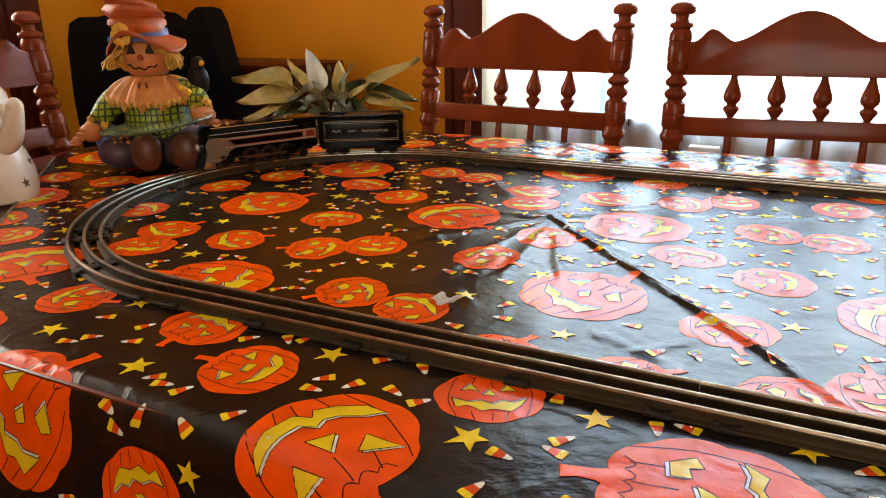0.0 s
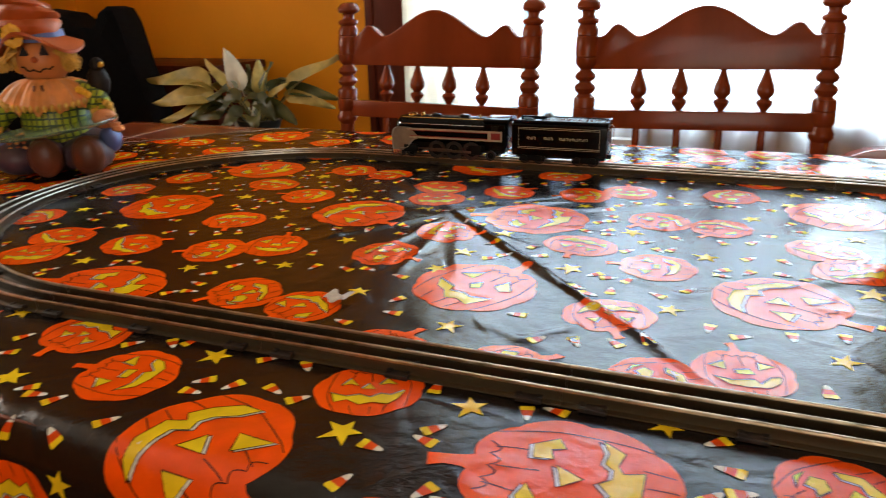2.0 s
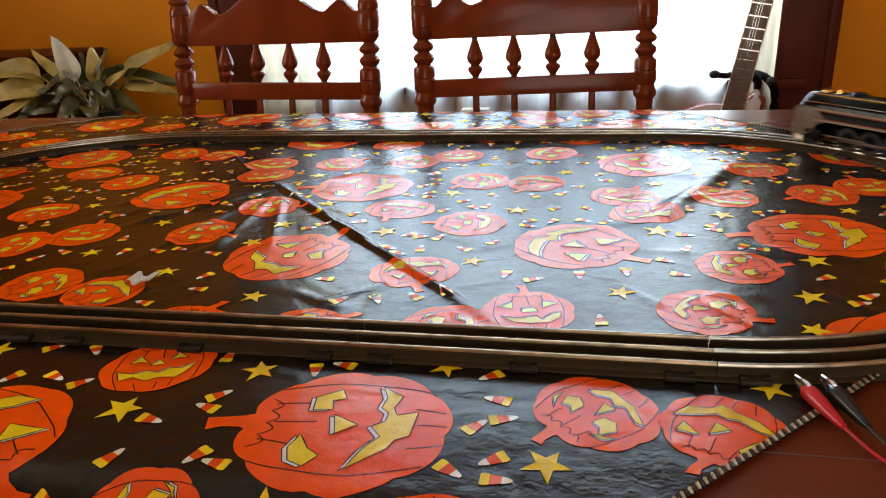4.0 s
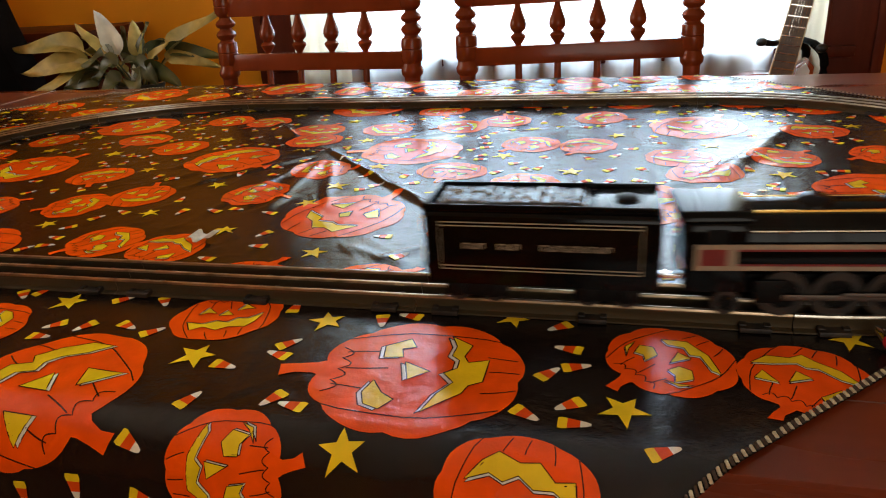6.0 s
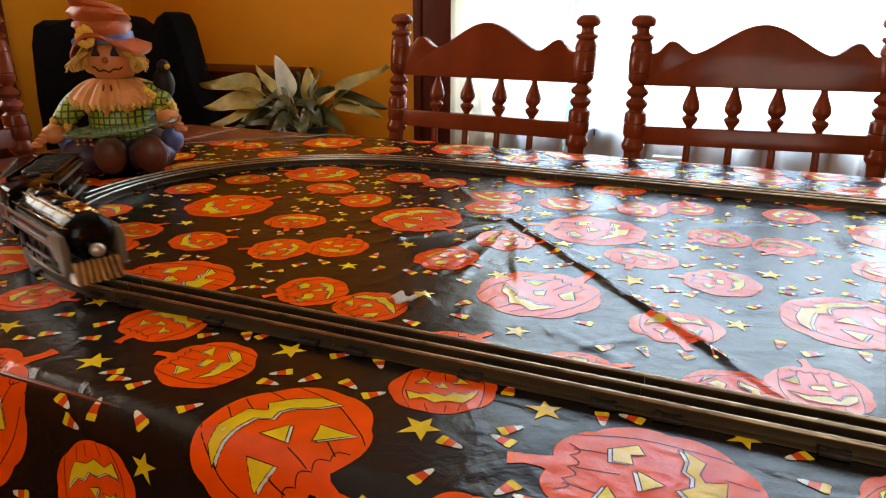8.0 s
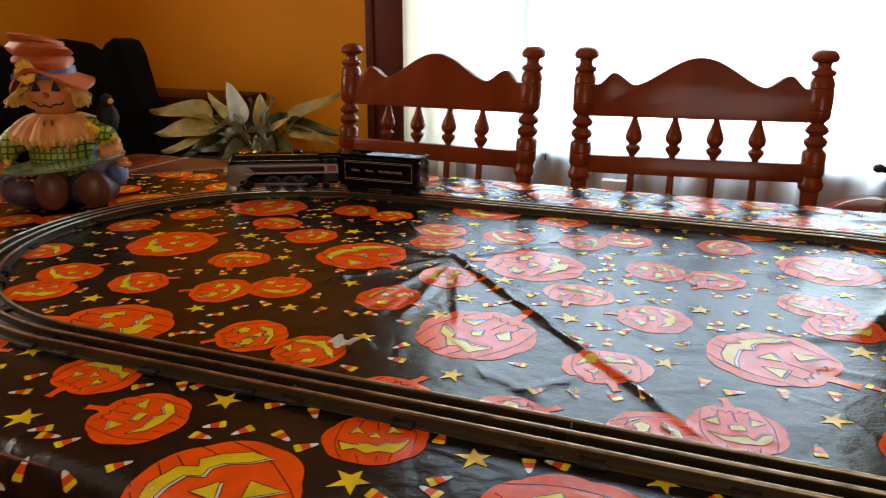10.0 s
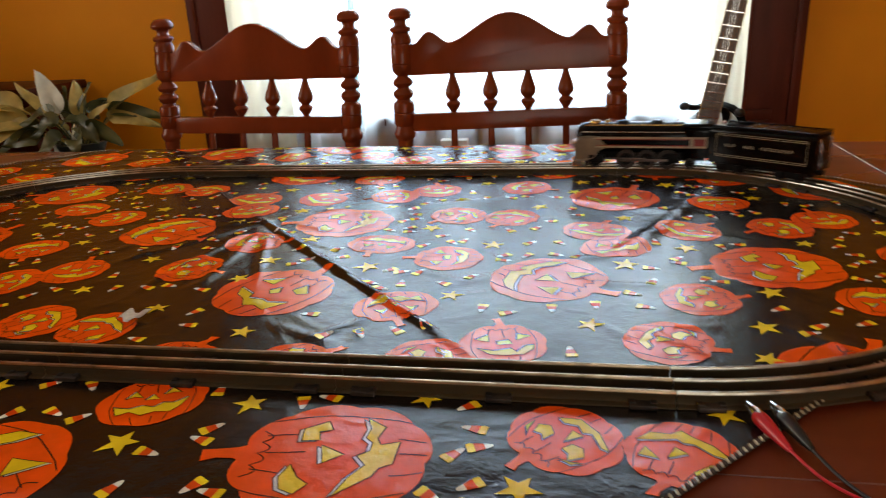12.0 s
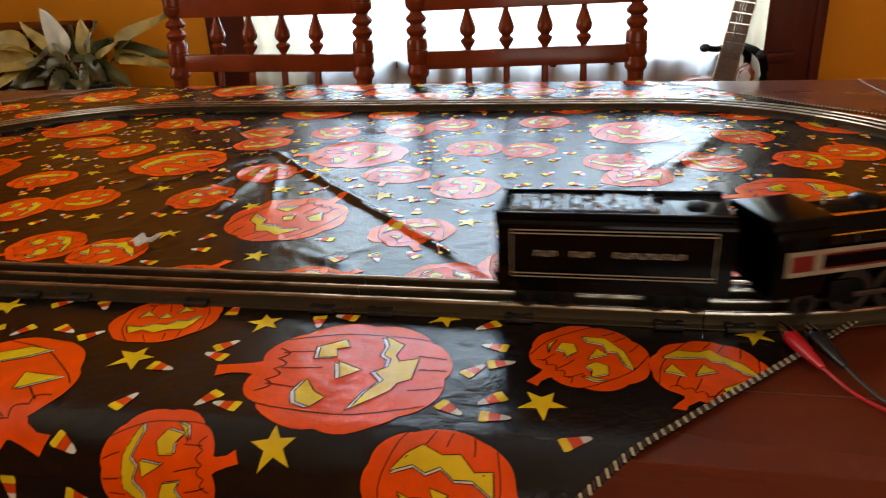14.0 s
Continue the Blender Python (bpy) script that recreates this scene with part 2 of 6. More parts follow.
# ---- mesh helpers ----
def part(name, bm, mat, parent=None, label="", smooth=True):
    me = bpy.data.meshes.new(name)
    bm.normal_update()
    bm.to_mesh(me)
    bm.free()
    for m in (mat if isinstance(mat, (list, tuple)) else (mat,)):
        me.materials.append(m)
    if smooth:
        me.polygons.foreach_set("use_smooth", [True] * len(me.polygons))
        me.set_sharp_from_angle(angle=radians(40))
    ob = new(name, me)
    if parent:
        ob.parent = parent
    if label:
        ob["label"] = label
    return ob


def thing(name, label, category, group="", kind="", at=None):
    ob = new(name)
    if at is not None:
        ob.matrix_world = at
    return tagged(ob, label, category, group, kind)


def box(bm, x0, x1, y0, y1, z0, z1, bevel=0.0, mi=0, m=None):
    t = bmesh.new()
    bmesh.ops.create_cube(t, size=1.0)
    bmesh.ops.transform(t, matrix=Matrix.Translation(((x0 + x1) / 2, (y0 + y1) / 2, (z0 + z1) / 2)) @ Matrix.Diagonal((x1 - x0, y1 - y0, z1 - z0, 1)), verts=t.verts)
    if bevel:
        bmesh.ops.bevel(t, geom=t.edges[:], offset=bevel, segments=2, affect="EDGES", profile=0.6)
    join(bm, t, mi, m)
    return bm


def join(bm, t, mi=0, m=None):
    if m is not None:
        bmesh.ops.transform(t, matrix=m, verts=t.verts)
    t.verts.index_update()
    vs = [bm.verts.new(v.co) for v in t.verts]
    for f in t.faces:
        try:
            nf = bm.faces.new([vs[v.index] for v in f.verts])
            nf.material_index = mi
        except ValueError:
            pass
    t.free()
    return bm


def lathe(bm, profile, seg=20, m=None, mi=0, cap=True):
    """profile: (radius, height) pairs from one end to the other."""
    t = bmesh.new()
    rings = []
    for r, z in profile:
        rings.append([t.verts.new((r * math.cos(2 * math.pi * k / seg), r * math.sin(2 * math.pi * k / seg), z)) for k in range(seg)])
    for a, b in zip(rings, rings[1:]):
        for k in range(seg):
            t.faces.new((a[k], a[(k + 1) % seg], b[(k + 1) % seg], b[k]))
    if cap:
        t.faces.new(rings[0][::-1])
        t.faces.new(rings[-1])
    bmesh.ops.recalc_face_normals(t, faces=t.faces[:])
    return join(bm, t, mi, m)


def tube(bm, pts, r, seg=8, mi=0):
    t = bmesh.new()
    pts = [Vector(p) for p in pts]
    rings = []
    up = Vector((0, 0, 1))
    for i, p in enumerate(pts):
        d = (pts[min(i + 1, len(pts) - 1)] - pts[max(i - 1, 0)]).normalized()
        a = d.cross(up)
        if a.length < 1e-3:
            a = d.cross(Vector((1, 0, 0)))
        a.normalize()
        b = d.cross(a)
        rr = r[i] if isinstance(r, (list, tuple)) else r
        rings.append([t.verts.new(p + rr * (math.cos(2 * math.pi * k / seg) * a + math.sin(2 * math.pi * k / seg) * b)) for k in range(seg)])
    for a, b in zip(rings, rings[1:]):
        for k in range(seg):
            t.faces.new((a[k], a[(k + 1) % seg], b[(k + 1) % seg], b[k]))
    t.faces.new(rings[0][::-1])
    t.faces.new(rings[-1])
    bmesh.ops.recalc_face_normals(t, faces=t.faces[:])
    return join(bm, t, mi)


def prism(bm, outline, y0, y1, bevel=0.0, mi=0, m=None):
    """An outline in x and z, drawn out from y0 to y1."""
    t = bmesh.new()
    a = [t.verts.new((x, y0, z)) for x, z in outline]
    b = [t.verts.new((x, y1, z)) for x, z in outline]
    n = len(outline)
    fa, fb = t.faces.new(a), t.faces.new(b[::-1])
    for k in range(n):
        t.faces.new((a[k], b[k], b[(k + 1) % n], a[(k + 1) % n]))
    bmesh.ops.recalc_face_normals(t, faces=t.faces[:])
    if bevel:
        es = [e for e in t.edges if abs(e.verts[0].co.y - e.verts[1].co.y) < 1e-6]
        bmesh.ops.bevel(t, geom=es, offset=bevel, segments=2, affect="EDGES", profile=0.6)
    return join(bm, t, mi, m)


def ball(bm, c, r, m=None, mi=0, sub=2):
    t = bmesh.new()
    bmesh.ops.create_icosphere(t, subdivisions=sub, radius=1.0)
    rr = r if isinstance(r, (tuple, list)) else (r, r, r)
    bmesh.ops.transform(t, matrix=(Matrix.Translation(c) @ (m or Matrix()) @ Matrix.Diagonal((*rr, 1))), verts=t.verts)
    return join(bm, t, mi)


def spline(pts, n):
    """A smooth line through the points."""
    pts = [Vector(p) for p in pts]
    out = []
    for i in range(len(pts) - 1):
        p0, p1, p2, p3 = pts[max(i - 1, 0)], pts[i], pts[i + 1], pts[min(i + 2, len(pts) - 1)]
        for k in range(n):
            u = k / n
            out.append(0.5 * (2 * p1 + (p2 - p0) * u + (2 * p0 - 5 * p1 + 4 * p2 - p3) * u * u + (3 * p1 - p0 - 3 * p2 + p3) * u ** 3))
    return out + [pts[-1]]


def setting(name, bm, mat, label, category):
    return tagged(part(name, bm, mat), label, category, kind="structure")


# ---- the room ----
X0, X1, Y0, Y1, TOP = -2.15, 2.3, -2.4, WALL_Y, 2.45
WIN = (-0.78, 0.660, 0.672, 2.02)
setting("floor", box(bmesh.new(), X0 - 0.2, X1 + 0.2, Y0 - 0.2, Y1 + 0.2, -0.1, 0.0), FLOOR_WOOD, "brown oak board floor of the dining room", "floor")
setting("ceiling", box(bmesh.new(), X0 - 0.2, X1 + 0.2, Y0 - 0.2, Y1 + 0.2, TOP, TOP + 0.1), CEILING_PAINT, "plain white painted dining room ceiling", "ceiling")
bm = bmesh.new()
box(bm, X0 - 0.15, WIN[0], Y1, Y1 + 0.15, 0, TOP)
box(bm, WIN[1], X1 + 0.15, Y1, Y1 + 0.15, 0, TOP)
box(bm, WIN[0], WIN[1], Y1, Y1 + 0.15, 0, WIN[2])
box(bm, WIN[0], WIN[1], Y1, Y1 + 0.15, WIN[3], TOP)
setting("wall_north", bm, WALL_PAINT, "ochre yellow painted wall with the curtained window", "wall")
bm = bmesh.new()
box(bm, X0 - 0.15, X0, Y0, -0.25, 0, TOP)
box(bm, X0 - 0.15, X0, 0.75, Y1, 0, TOP)
box(bm, X0 - 0.15, X0, -0.25, 0.75, 0, 1.10)
box(bm, X0 - 0.15, X0, -0.25, 0.75, 2.14, TOP)
setting("wall_west", bm, WALL_PAINT, "ochre yellow painted side wall", "wall")
# unseen wall, with a hole added to let the rear fill in
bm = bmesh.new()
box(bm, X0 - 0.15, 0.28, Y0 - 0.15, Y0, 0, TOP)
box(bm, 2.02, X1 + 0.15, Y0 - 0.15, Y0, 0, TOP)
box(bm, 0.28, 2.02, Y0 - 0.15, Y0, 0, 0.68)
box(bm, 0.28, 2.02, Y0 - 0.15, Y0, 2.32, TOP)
setting("wall_south", bm, WALL_PAINT, "ochre yellow painted wall with an opening added for fill light", "wall")
setting("wall_east", box(bmesh.new(), X1, X1 + 0.15, Y0, Y1, 0, TOP), WALL_PAINT, "ochre yellow painted wall", "wall")


def casing(name, x0, x1, z0, z1):
    bm = bmesh.new()
    box(bm, x0, x1, Y1 - 0.022, Y1, z0, z1, 0.004)
    box(bm, x0 + 0.012, x0 + 0.03, Y1 - 0.030, Y1 - 0.021, z0, z1, 0.003)
    box(bm, x1 - 0.03, x1 - 0.012, Y1 - 0.030, Y1 - 0.021, z0, z1, 0.003)
    return part(name, bm, TRIM_WOOD)


window = thing("window_1", "wide window with dark red-brown wooden casing and white sashes", "window", kind="structure")
for nm, a in (("casing_side", (-0.945, WIN[0], 0.0, 2.04)), ("casing_side", (WIN[1], 0.83, 0.0, 2.04)), ("casing_head", (-0.945, 0.83, 2.04, 2.16))):
    ob = casing(nm, *a)
    ob.parent = window
part("window_sill", box(bmesh.new(), -0.90, 0.76, Y1 - 0.03, Y1 + 0.14, WIN[2] - 0.03, WIN[2], 0.006), TRIM_WOOD, window)
for k in range(3):
    sw = (WIN[1] - WIN[0]) / 3
    xa = WIN[0] + sw * k
    bm = bmesh.new()
    for a in ((xa, xa + 0.035, WIN[2], WIN[3]), (xa + sw - 0.035, xa + sw, WIN[2], WIN[3])):
        box(bm, a[0], a[1], Y1 + 0.06, Y1 + 0.10, a[2], a[3], 0.004)
    for z in (WIN[2], 1.28, WIN[3] - 0.04):
        box(bm, xa + 0.035, xa + sw - 0.035, Y1 + 0.06, Y1 + 0.10, z, z + 0.04, 0.004)
    part("sash", bm, WHITE_PAINT, window)
    pane = part("pane", box(bmesh.new(), xa + 0.035, xa + sw - 0.035, Y1 + 0.078, Y1 + 0.082, WIN[2] + 0.04, WIN[3] - 0.04), PANE, window)
    pane.visible_shadow = False
side_window = thing("window_2", "side window with dark red-brown casing", "window", kind="structure")
for ya in (-0.34, 0.75):
    part("casing_side", box(bmesh.new(), X0, X0 + 0.02, ya, ya + 0.09, 1.02, 2.22, 0.004), TRIM_WOOD, side_window)
for z in (1.02, 2.14):
    part("casing_rail", box(bmesh.new(), X0, X0 + 0.022, -0.25, 0.75, z, z + 0.08, 0.004), TRIM_WOOD, side_window)
# invented surround for the south fill, never in view
fill_opening = thing("rear_fill_opening", "opening with dark red-brown casing added for a rear fill light", "window", kind="structure")
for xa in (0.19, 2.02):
    part("casing_side", box(bmesh.new(), xa, xa + 0.09, Y0, Y0 + 0.02, 0.60, 2.40, 0.004), TRIM_WOOD, fill_opening)
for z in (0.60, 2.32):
    part("casing_rail", box(bmesh.new(), 0.28, 2.02, Y0, Y0 + 0.022, z, z + 0.08, 0.004), TRIM_WOOD, fill_opening)
bm = bmesh.new()
for a in ((1.08, 1.22),):
    box(bm, X0, X0 + 0.025, a[0], a[1], 0, 2.1, 0.005)
    box(bm, X0, X0 + 0.04, a[0] + 0.02, a[0] + 0.04, 0, 2.1, 0.004)
setting("door_casing", bm, TRIM_WOOD, "dark red-brown wooden door casing on the ochre wall", "trim")


def curtain(name, x0, x1, y, z0, z1, waves, depth, mat, label):
    t = bmesh.new()
    n, rows = int((x1 - x0) / 0.008), 24
    grid = []
    for j in range(rows + 1):
        z = z0 + (z1 - z0) * j / rows
        row = []
        for i in range(n + 1):
            x = x0 + (x1 - x0) * i / n
            u = (x - x0) * waves
            d = depth * (0.6 * math.sin(u) + 0.4 * math.sin(1.7 * u + 1.0) + 0.3 * noise.noise((x * 6, z * 1.3, y))) * (1.0 - 0.35 * j / rows)
            row.append(t.verts.new((x + 0.3 * d * math.cos(u), y + d, z)))
        grid.append(row)
    for j in range(rows):
        for i in range(n):
            t.faces.new((grid[j][i], grid[j][i + 1], grid[j + 1][i + 1], grid[j + 1][i]))
    ob = part(name, t, mat)
    return tagged(ob, label, "curtain")


curtain("sheer_curtain", WIN[0] + 0.01, -0.06, Y1 - 0.048, 0.12, 2.2, 46, 0.030, SHEER, "sheer white curtain hanging in soft folds at the window")
curtain("sheer_curtain", -0.075, WIN[1] - 0.01, Y1 - 0.050, 0.12, 2.2, 41, 0.030, SHEER, "sheer white curtain hanging in soft folds at the window")
curtain("lace_drape", WIN[0] - 0.01, WIN[0] + 0.17, Y1 - 0.085, 0.10, 2.2, 70, 0.014, DRAPE, "cream lace drape gathered at the window casing")
curtain("lace_drape", WIN[1] - 0.09, WIN[1] + 0.01, Y1 - 0.085, 0.10, 2.2, 80, 0.012, DRAPE, "cream lace drape gathered at the window casing")
bm = tube(bmesh.new(), [(-0.94, Y1 - 0.07, 2.2), (0.82, Y1 - 0.07, 2.2)], 0.011, 12)
# hem edge where the sheers overlap, simplified to a hanging tube
hem_strip = tube(bmesh.new(), spline([(-0.413, 1.655, 0.60), (-0.405, 1.655, 0.78), (-0.40, 1.66, 1.3), (-0.40, 1.675, 2.188)], 6), [0.004] + [0.0095] * 18, 10)
rod_ob = tagged(part("curtain_rod", bm, TRIM_WOOD), "dark wooden curtain rod above the window", "curtain rod")
part("hem_strip", hem_strip, CURTAIN_HEM, rod_ob, "pale green edge of the overlapping sheer curtains")

# ---- the table ----
TZ = 0.7485
TX0, TX1, TY0, TY1 = -1.09, 1.02, -0.1035, 0.876
table = thing("dining_table", "long polished red-brown wooden dining table under a tablecloth", "table")
for a, b in ((TX0, -0.95), (-0.95, 0.632), (0.632, TX1)):
    part("top_leaf", box(bmesh.new(), a + (0.0006 if a > TX0 else 0), b - (0.0006 if b < TX1 else 0), TY0, TY1, TZ - 0.034, TZ, 0.0012), TABLE_WOOD, table)
for x in (-0.95, 0.632):
    part("leaf_seam", box(bmesh.new(), x - 0.0010, x + 0.0010, TY0 + 0.001, TY1 - 0.001, TZ - 0.010, TZ + 0.0003), BACKING, table, "pale gap between table leaves")
part("board_seam", box(bmesh.new(), -0.949, 0.631, -0.0405, -0.0396, TZ - 0.006, TZ + 0.0003), BROWN_RESIN, table, "thin joint between boards")
bm = bmesh.new()
for y in (TY0 + 0.08, TY1 - 0.10):
    box(bm, TX0 + 0.15, TX1 - 0.15, y, y + 0.022, TZ - 0.125, TZ - 0.035, 0.003)
for x in (TX0 + 0.13, TX1 - 0.15):
    box(bm, x, x + 0.022, TY0 + 0.1, TY1 - 0.1, TZ - 0.125, TZ - 0.035, 0.003)
part("apron", bm, TABLE_WOOD, table)
for x in (TX0 + 0.15, TX1 - 0.15):
    for y in (TY0 + 0.11, TY1 - 0.11):
        lathe_bm = lathe(bmesh.new(), [(0.022, 0), (0.03, 0.02), (0.026, 0.1), (0.04, 0.3), (0.03, 0.5), (0.042, 0.56), (0.042, TZ - 0.036)], 20, Matrix.Translation((x, y, 0)))
        part("leg", lathe_bm, TABLE_WOOD, table)

# ---- the tablecloth ----
EDGE_Y, FAR_Y, BEND = -0.096, 0.864, 0.032
A0, A1, B0, B1 = -1.55, 0.33, -0.632, 1.17
CLOTH_Z = 0.7512


def ridge(x, y, ax, ay, bx, by, high, wide, skew=0.0):
    """A crease that runs from a to b and fades at its ends."""
    dx, dy = bx - ax, by - ay
    ln = math.hypot(dx, dy)
    u = ((x - ax) * dx + (y - ay) * dy) / (ln * ln)
    if u < -0.15 or u > 1.15:
        return 0.0
    v = ((x - ax) * dy - (y - ay) * dx) / ln
    fade = max(0.0, min(1.0, (u + 0.12) / 0.2)) * max(0.0, min(1.0, (1.12 - u) / 0.25))
    w = wide * (1 + skew) if v > 0 else wide * (1 - skew)
    return high * fade * math.exp(-(v / w) ** 2)


CREASES = (
    (-0.165, 0.408, 0.118, 0.100, 0.0036, 0.0040, 0.0),
    (-0.160, 0.398, -0.05, 0.482, 0.0022, 0.006, -0.3),
    (-0.235, 0.400, -0.160, 0.396, 0.0024, 0.007, 0.2),
    (-0.02, 0.455, 0.13, 0.52, 0.0014, 0.007, -0.3),
    (-0.300, 0.556, -0.235, 0.475, 0.0030, 0.008, 0.3),
    (-0.162, 0.392, -0.262, 0.262, 0.0022, 0.0046, 0.2),
    (-0.158, 0.382, -0.196, 0.190, 0.0021, 0.0048, 0.0),
    (-0.140, 0.362, -0.085, 0.205, 0.0018, 0.0046, 0.0),
    (-0.150, 0.372, -0.140, 0.200, 0.0020, 0.0060, 0.0),
    (-0.180, 0.400, -0.320, 0.330, 0.0016, 0.0060, 0.0),
    (0.36, 0.505, 0.252, 0.295, 0.0034, 0.012, -0.4),
    (0.24, 0.300, 0.10, 0.215, 0.0012, 0.008, 0.0),
    (0.18, 0.52, 0.36, 0.44, 0.0014, 0.008, 0.2),
    (-0.32, 0.350, -0.24, 0.270, 0.0020, 0.008, 0.2),
    (0.000, 0.096, 0.040, 0.137, 0.0013, 0.0045, 0.2),
    (-0.03, 0.12, 0.03, 0.09, 0.0010, 0.005, 0.2),
    (0.17, 0.50, 0.27, 0.27, 0.0014, 0.016, 0.0),
)


# many short sharp wrinkles, most of them fanning out from the pulled spot
WRINKLES = []
for k in range(34):
    wx, wy = random.uniform(-0.30, 0.42), random.uniform(0.09, 0.60)
    way = math.atan2(wy - 0.396, wx + 0.156) + random.gauss(0, 0.45)
    size = random.uniform(0.03, 0.085)
    WRINKLES.append((wx, wy, wx + size * math.cos(way), wy + size * math.sin(way), random.uniform(0.0006, 0.0014), random.uniform(0.0026, 0.0045), 0.3))


def cloth_height(x, y):
    h = sum(ridge(x, y, *c) for c in CREASES)
    h += sum(ridge(x, y, *c) for c in WRINKLES if abs(x - c[0]) < 0.11 and abs(y - c[1]) < 0.11)
    if 0.68 < y < 0.87:
        h += 0.0022 * (noise.noise((x * 26, y * 40, 3.0)) + 0.6) * min(1, (y - 0.68) / 0.04)
    n = noise.noise((x * 9, y * 9, 1.0))
    h += 0.0009 * (n + 0.4) + 0.0004 * noise.noise((x * 34, y * 30, 5.0))
    return CLOTH_Z + max(0.0, h)


def tight(x):
    """How sharply the cloth folds over the near edge: more so towards the table's end."""
    return max(0.0, min(1.0, (-0.12 - x) / 0.18))


def near_edge(x):
    return EDGE_Y + 0.007 * tight(x)


def drape(x, y, lift=0.0):
    """The cloth's flat place (x, y), laid on the table and bent over its long edges."""
    if near_edge(x) <= y <= FAR_Y:
        return Vector((x, y, cloth_height(x, y) + lift))
    sign, e = (-1, near_edge(x)) if y < near_edge(x) else (1, FAR_Y)
    run = abs(y - e)
    r = BEND if sign > 0 else BEND - 0.009 * tight(x)
    top = CLOTH_Z + (cloth_height(x, e) - CLOTH_Z) * max(0, 1 - run / 0.03)
    ang = min(run / r, radians(86))
    yy, zz = e + sign * r * math.sin(ang), top - r * (1 - math.cos(ang))
    rest = run - r * ang
    wave = 0.0
    if rest > 0:
        yy += sign * rest * math.cos(radians(86))
        zz -= rest * math.sin(radians(86))
        wave = min(1, rest / 0.1) * 0.008 * (1 + math.sin(x * 17 + 1.0))
    return Vector((x, yy + sign * (wave + lift * math.sin(ang)), zz + lift * math.cos(ang)))


def flat_of(a, b):
    return (a + b) / 2, (b - a) / 2


cloth = thing("tablecloth", "black glossy vinyl tablecloth printed with orange jack-o-lanterns and stars", "tablecloth")
bm = bmesh.new()
NA = 330
grid = []
for i in range(NA + 1):
    row = []
    for j in range(NA + 1):
        a, b = A0 + (A1 - A0) * i / NA, B0 + (B1 - B0) * j / NA
        # rounded corners
        ca, cb = a - (A0 + A1) / 2, b - (B0 + B1) / 2
        ha, hb, rr = (A1 - A0) / 2, (B1 - B0) / 2, 0.11
        ea, eb = max(0, abs(ca) - ha + rr), max(0, abs(cb) - hb + rr)
        d = math.hypot(ea, eb)
        if d > rr:
            ca -= math.copysign(ea * (1 - rr / d), ca)
            cb -= math.copysign(eb * (1 - rr / d), cb)
        x, y = flat_of(ca + (A0 + A1) / 2, cb + (B0 + B1) / 2)
        row.append(bm.verts.new(drape(x, y)))
    grid.append(row)
for i in range(NA):
    for j in range(NA):
        bm.faces.new((grid[i][j], grid[i][j + 1], grid[i + 1][j + 1], grid[i + 1][j]))
bmesh.ops.recalc_face_normals(bm, faces=bm.faces[:])
part("vinyl_sheet", bm, VINYL_BLACK, cloth)


def stroke(bm, pts, wide, lift, mi):
    prev = None
    for i, p in enumerate(pts):
        q0, q1 = pts[max(i - 1, 0)], pts[min(i + 1, len(pts) - 1)]
        dx, dy = q1[0] - q0[0], q1[1] - q0[1]
        ln = math.hypot(dx, dy) or 1
        nx, ny = -dy / ln * wide / 2, dx / ln * wide / 2
        pair = (bm.verts.new(drape(p[0] + nx, p[1] + ny, lift)), bm.verts.new(drape(p[0] - nx, p[1] - ny, lift)))
        if prev:
            bm.faces.new((prev[0], prev[1], pair[1], pair[0])).material_index = mi
        prev = pair


def placer(x, y, w, d, turn):
    c, s = math.cos(radians(turn)), math.sin(radians(turn))

    def put(u, v):
        u, v = u * w / 2, v * d / 2
        return x + u * c - v * s, y + u * s + v * c
    return put


PRINTS = (VINYL_ORANGE, VINYL_LINE, VINYL_WHITE, VINYL_YELLOW)
# the print repeats with a half drop along the cloth's own sides
REPEAT_A, REPEAT_B = 0.414, 0.459
STEP_ONE = ((REPEAT_A + REPEAT_B / 2) / math.sqrt(2), (REPEAT_B / 2 - REPEAT_A) / math.sqrt(2))
STEP_TWO = (REPEAT_B / math.sqrt(2), REPEAT_B / math.sqrt(2))


def repeats(x, y, margin):
    """All the places on the cloth where the repeat puts the point (x, y)."""
    out = []
    for i in range(-5, 6):
        for j in range(-5, 6):
            px, py = x + i * STEP_ONE[0] + j * STEP_TWO[0], y + i * STEP_ONE[1] + j * STEP_TWO[1]
            a, b = px - py, px + py
            if A0 - margin < a < A1 + margin and B0 - margin < b < B1 + margin and -0.36 < py < 0.98:
                out.append((px, py))
    return out


def on_cloth(x, y):
    """A printed point, cut off at the hem."""
    return flat_of(max(A0 + 0.004, min(A1 - 0.004, x - y)), max(B0 + 0.004, min(B1 - 0.004, x + y)))


def dense(pts, n=3, close=True):
    out = []
    m = len(pts)
    for i in range(m if close else m - 1):
        a, b = pts[i], pts[(i + 1) % m]
        out += [(a[0] + (b[0] - a[0]) * k / n, a[1] + (b[1] - a[1]) * k / n) for k in range(n)]
    return out if close else out + [pts[-1]]


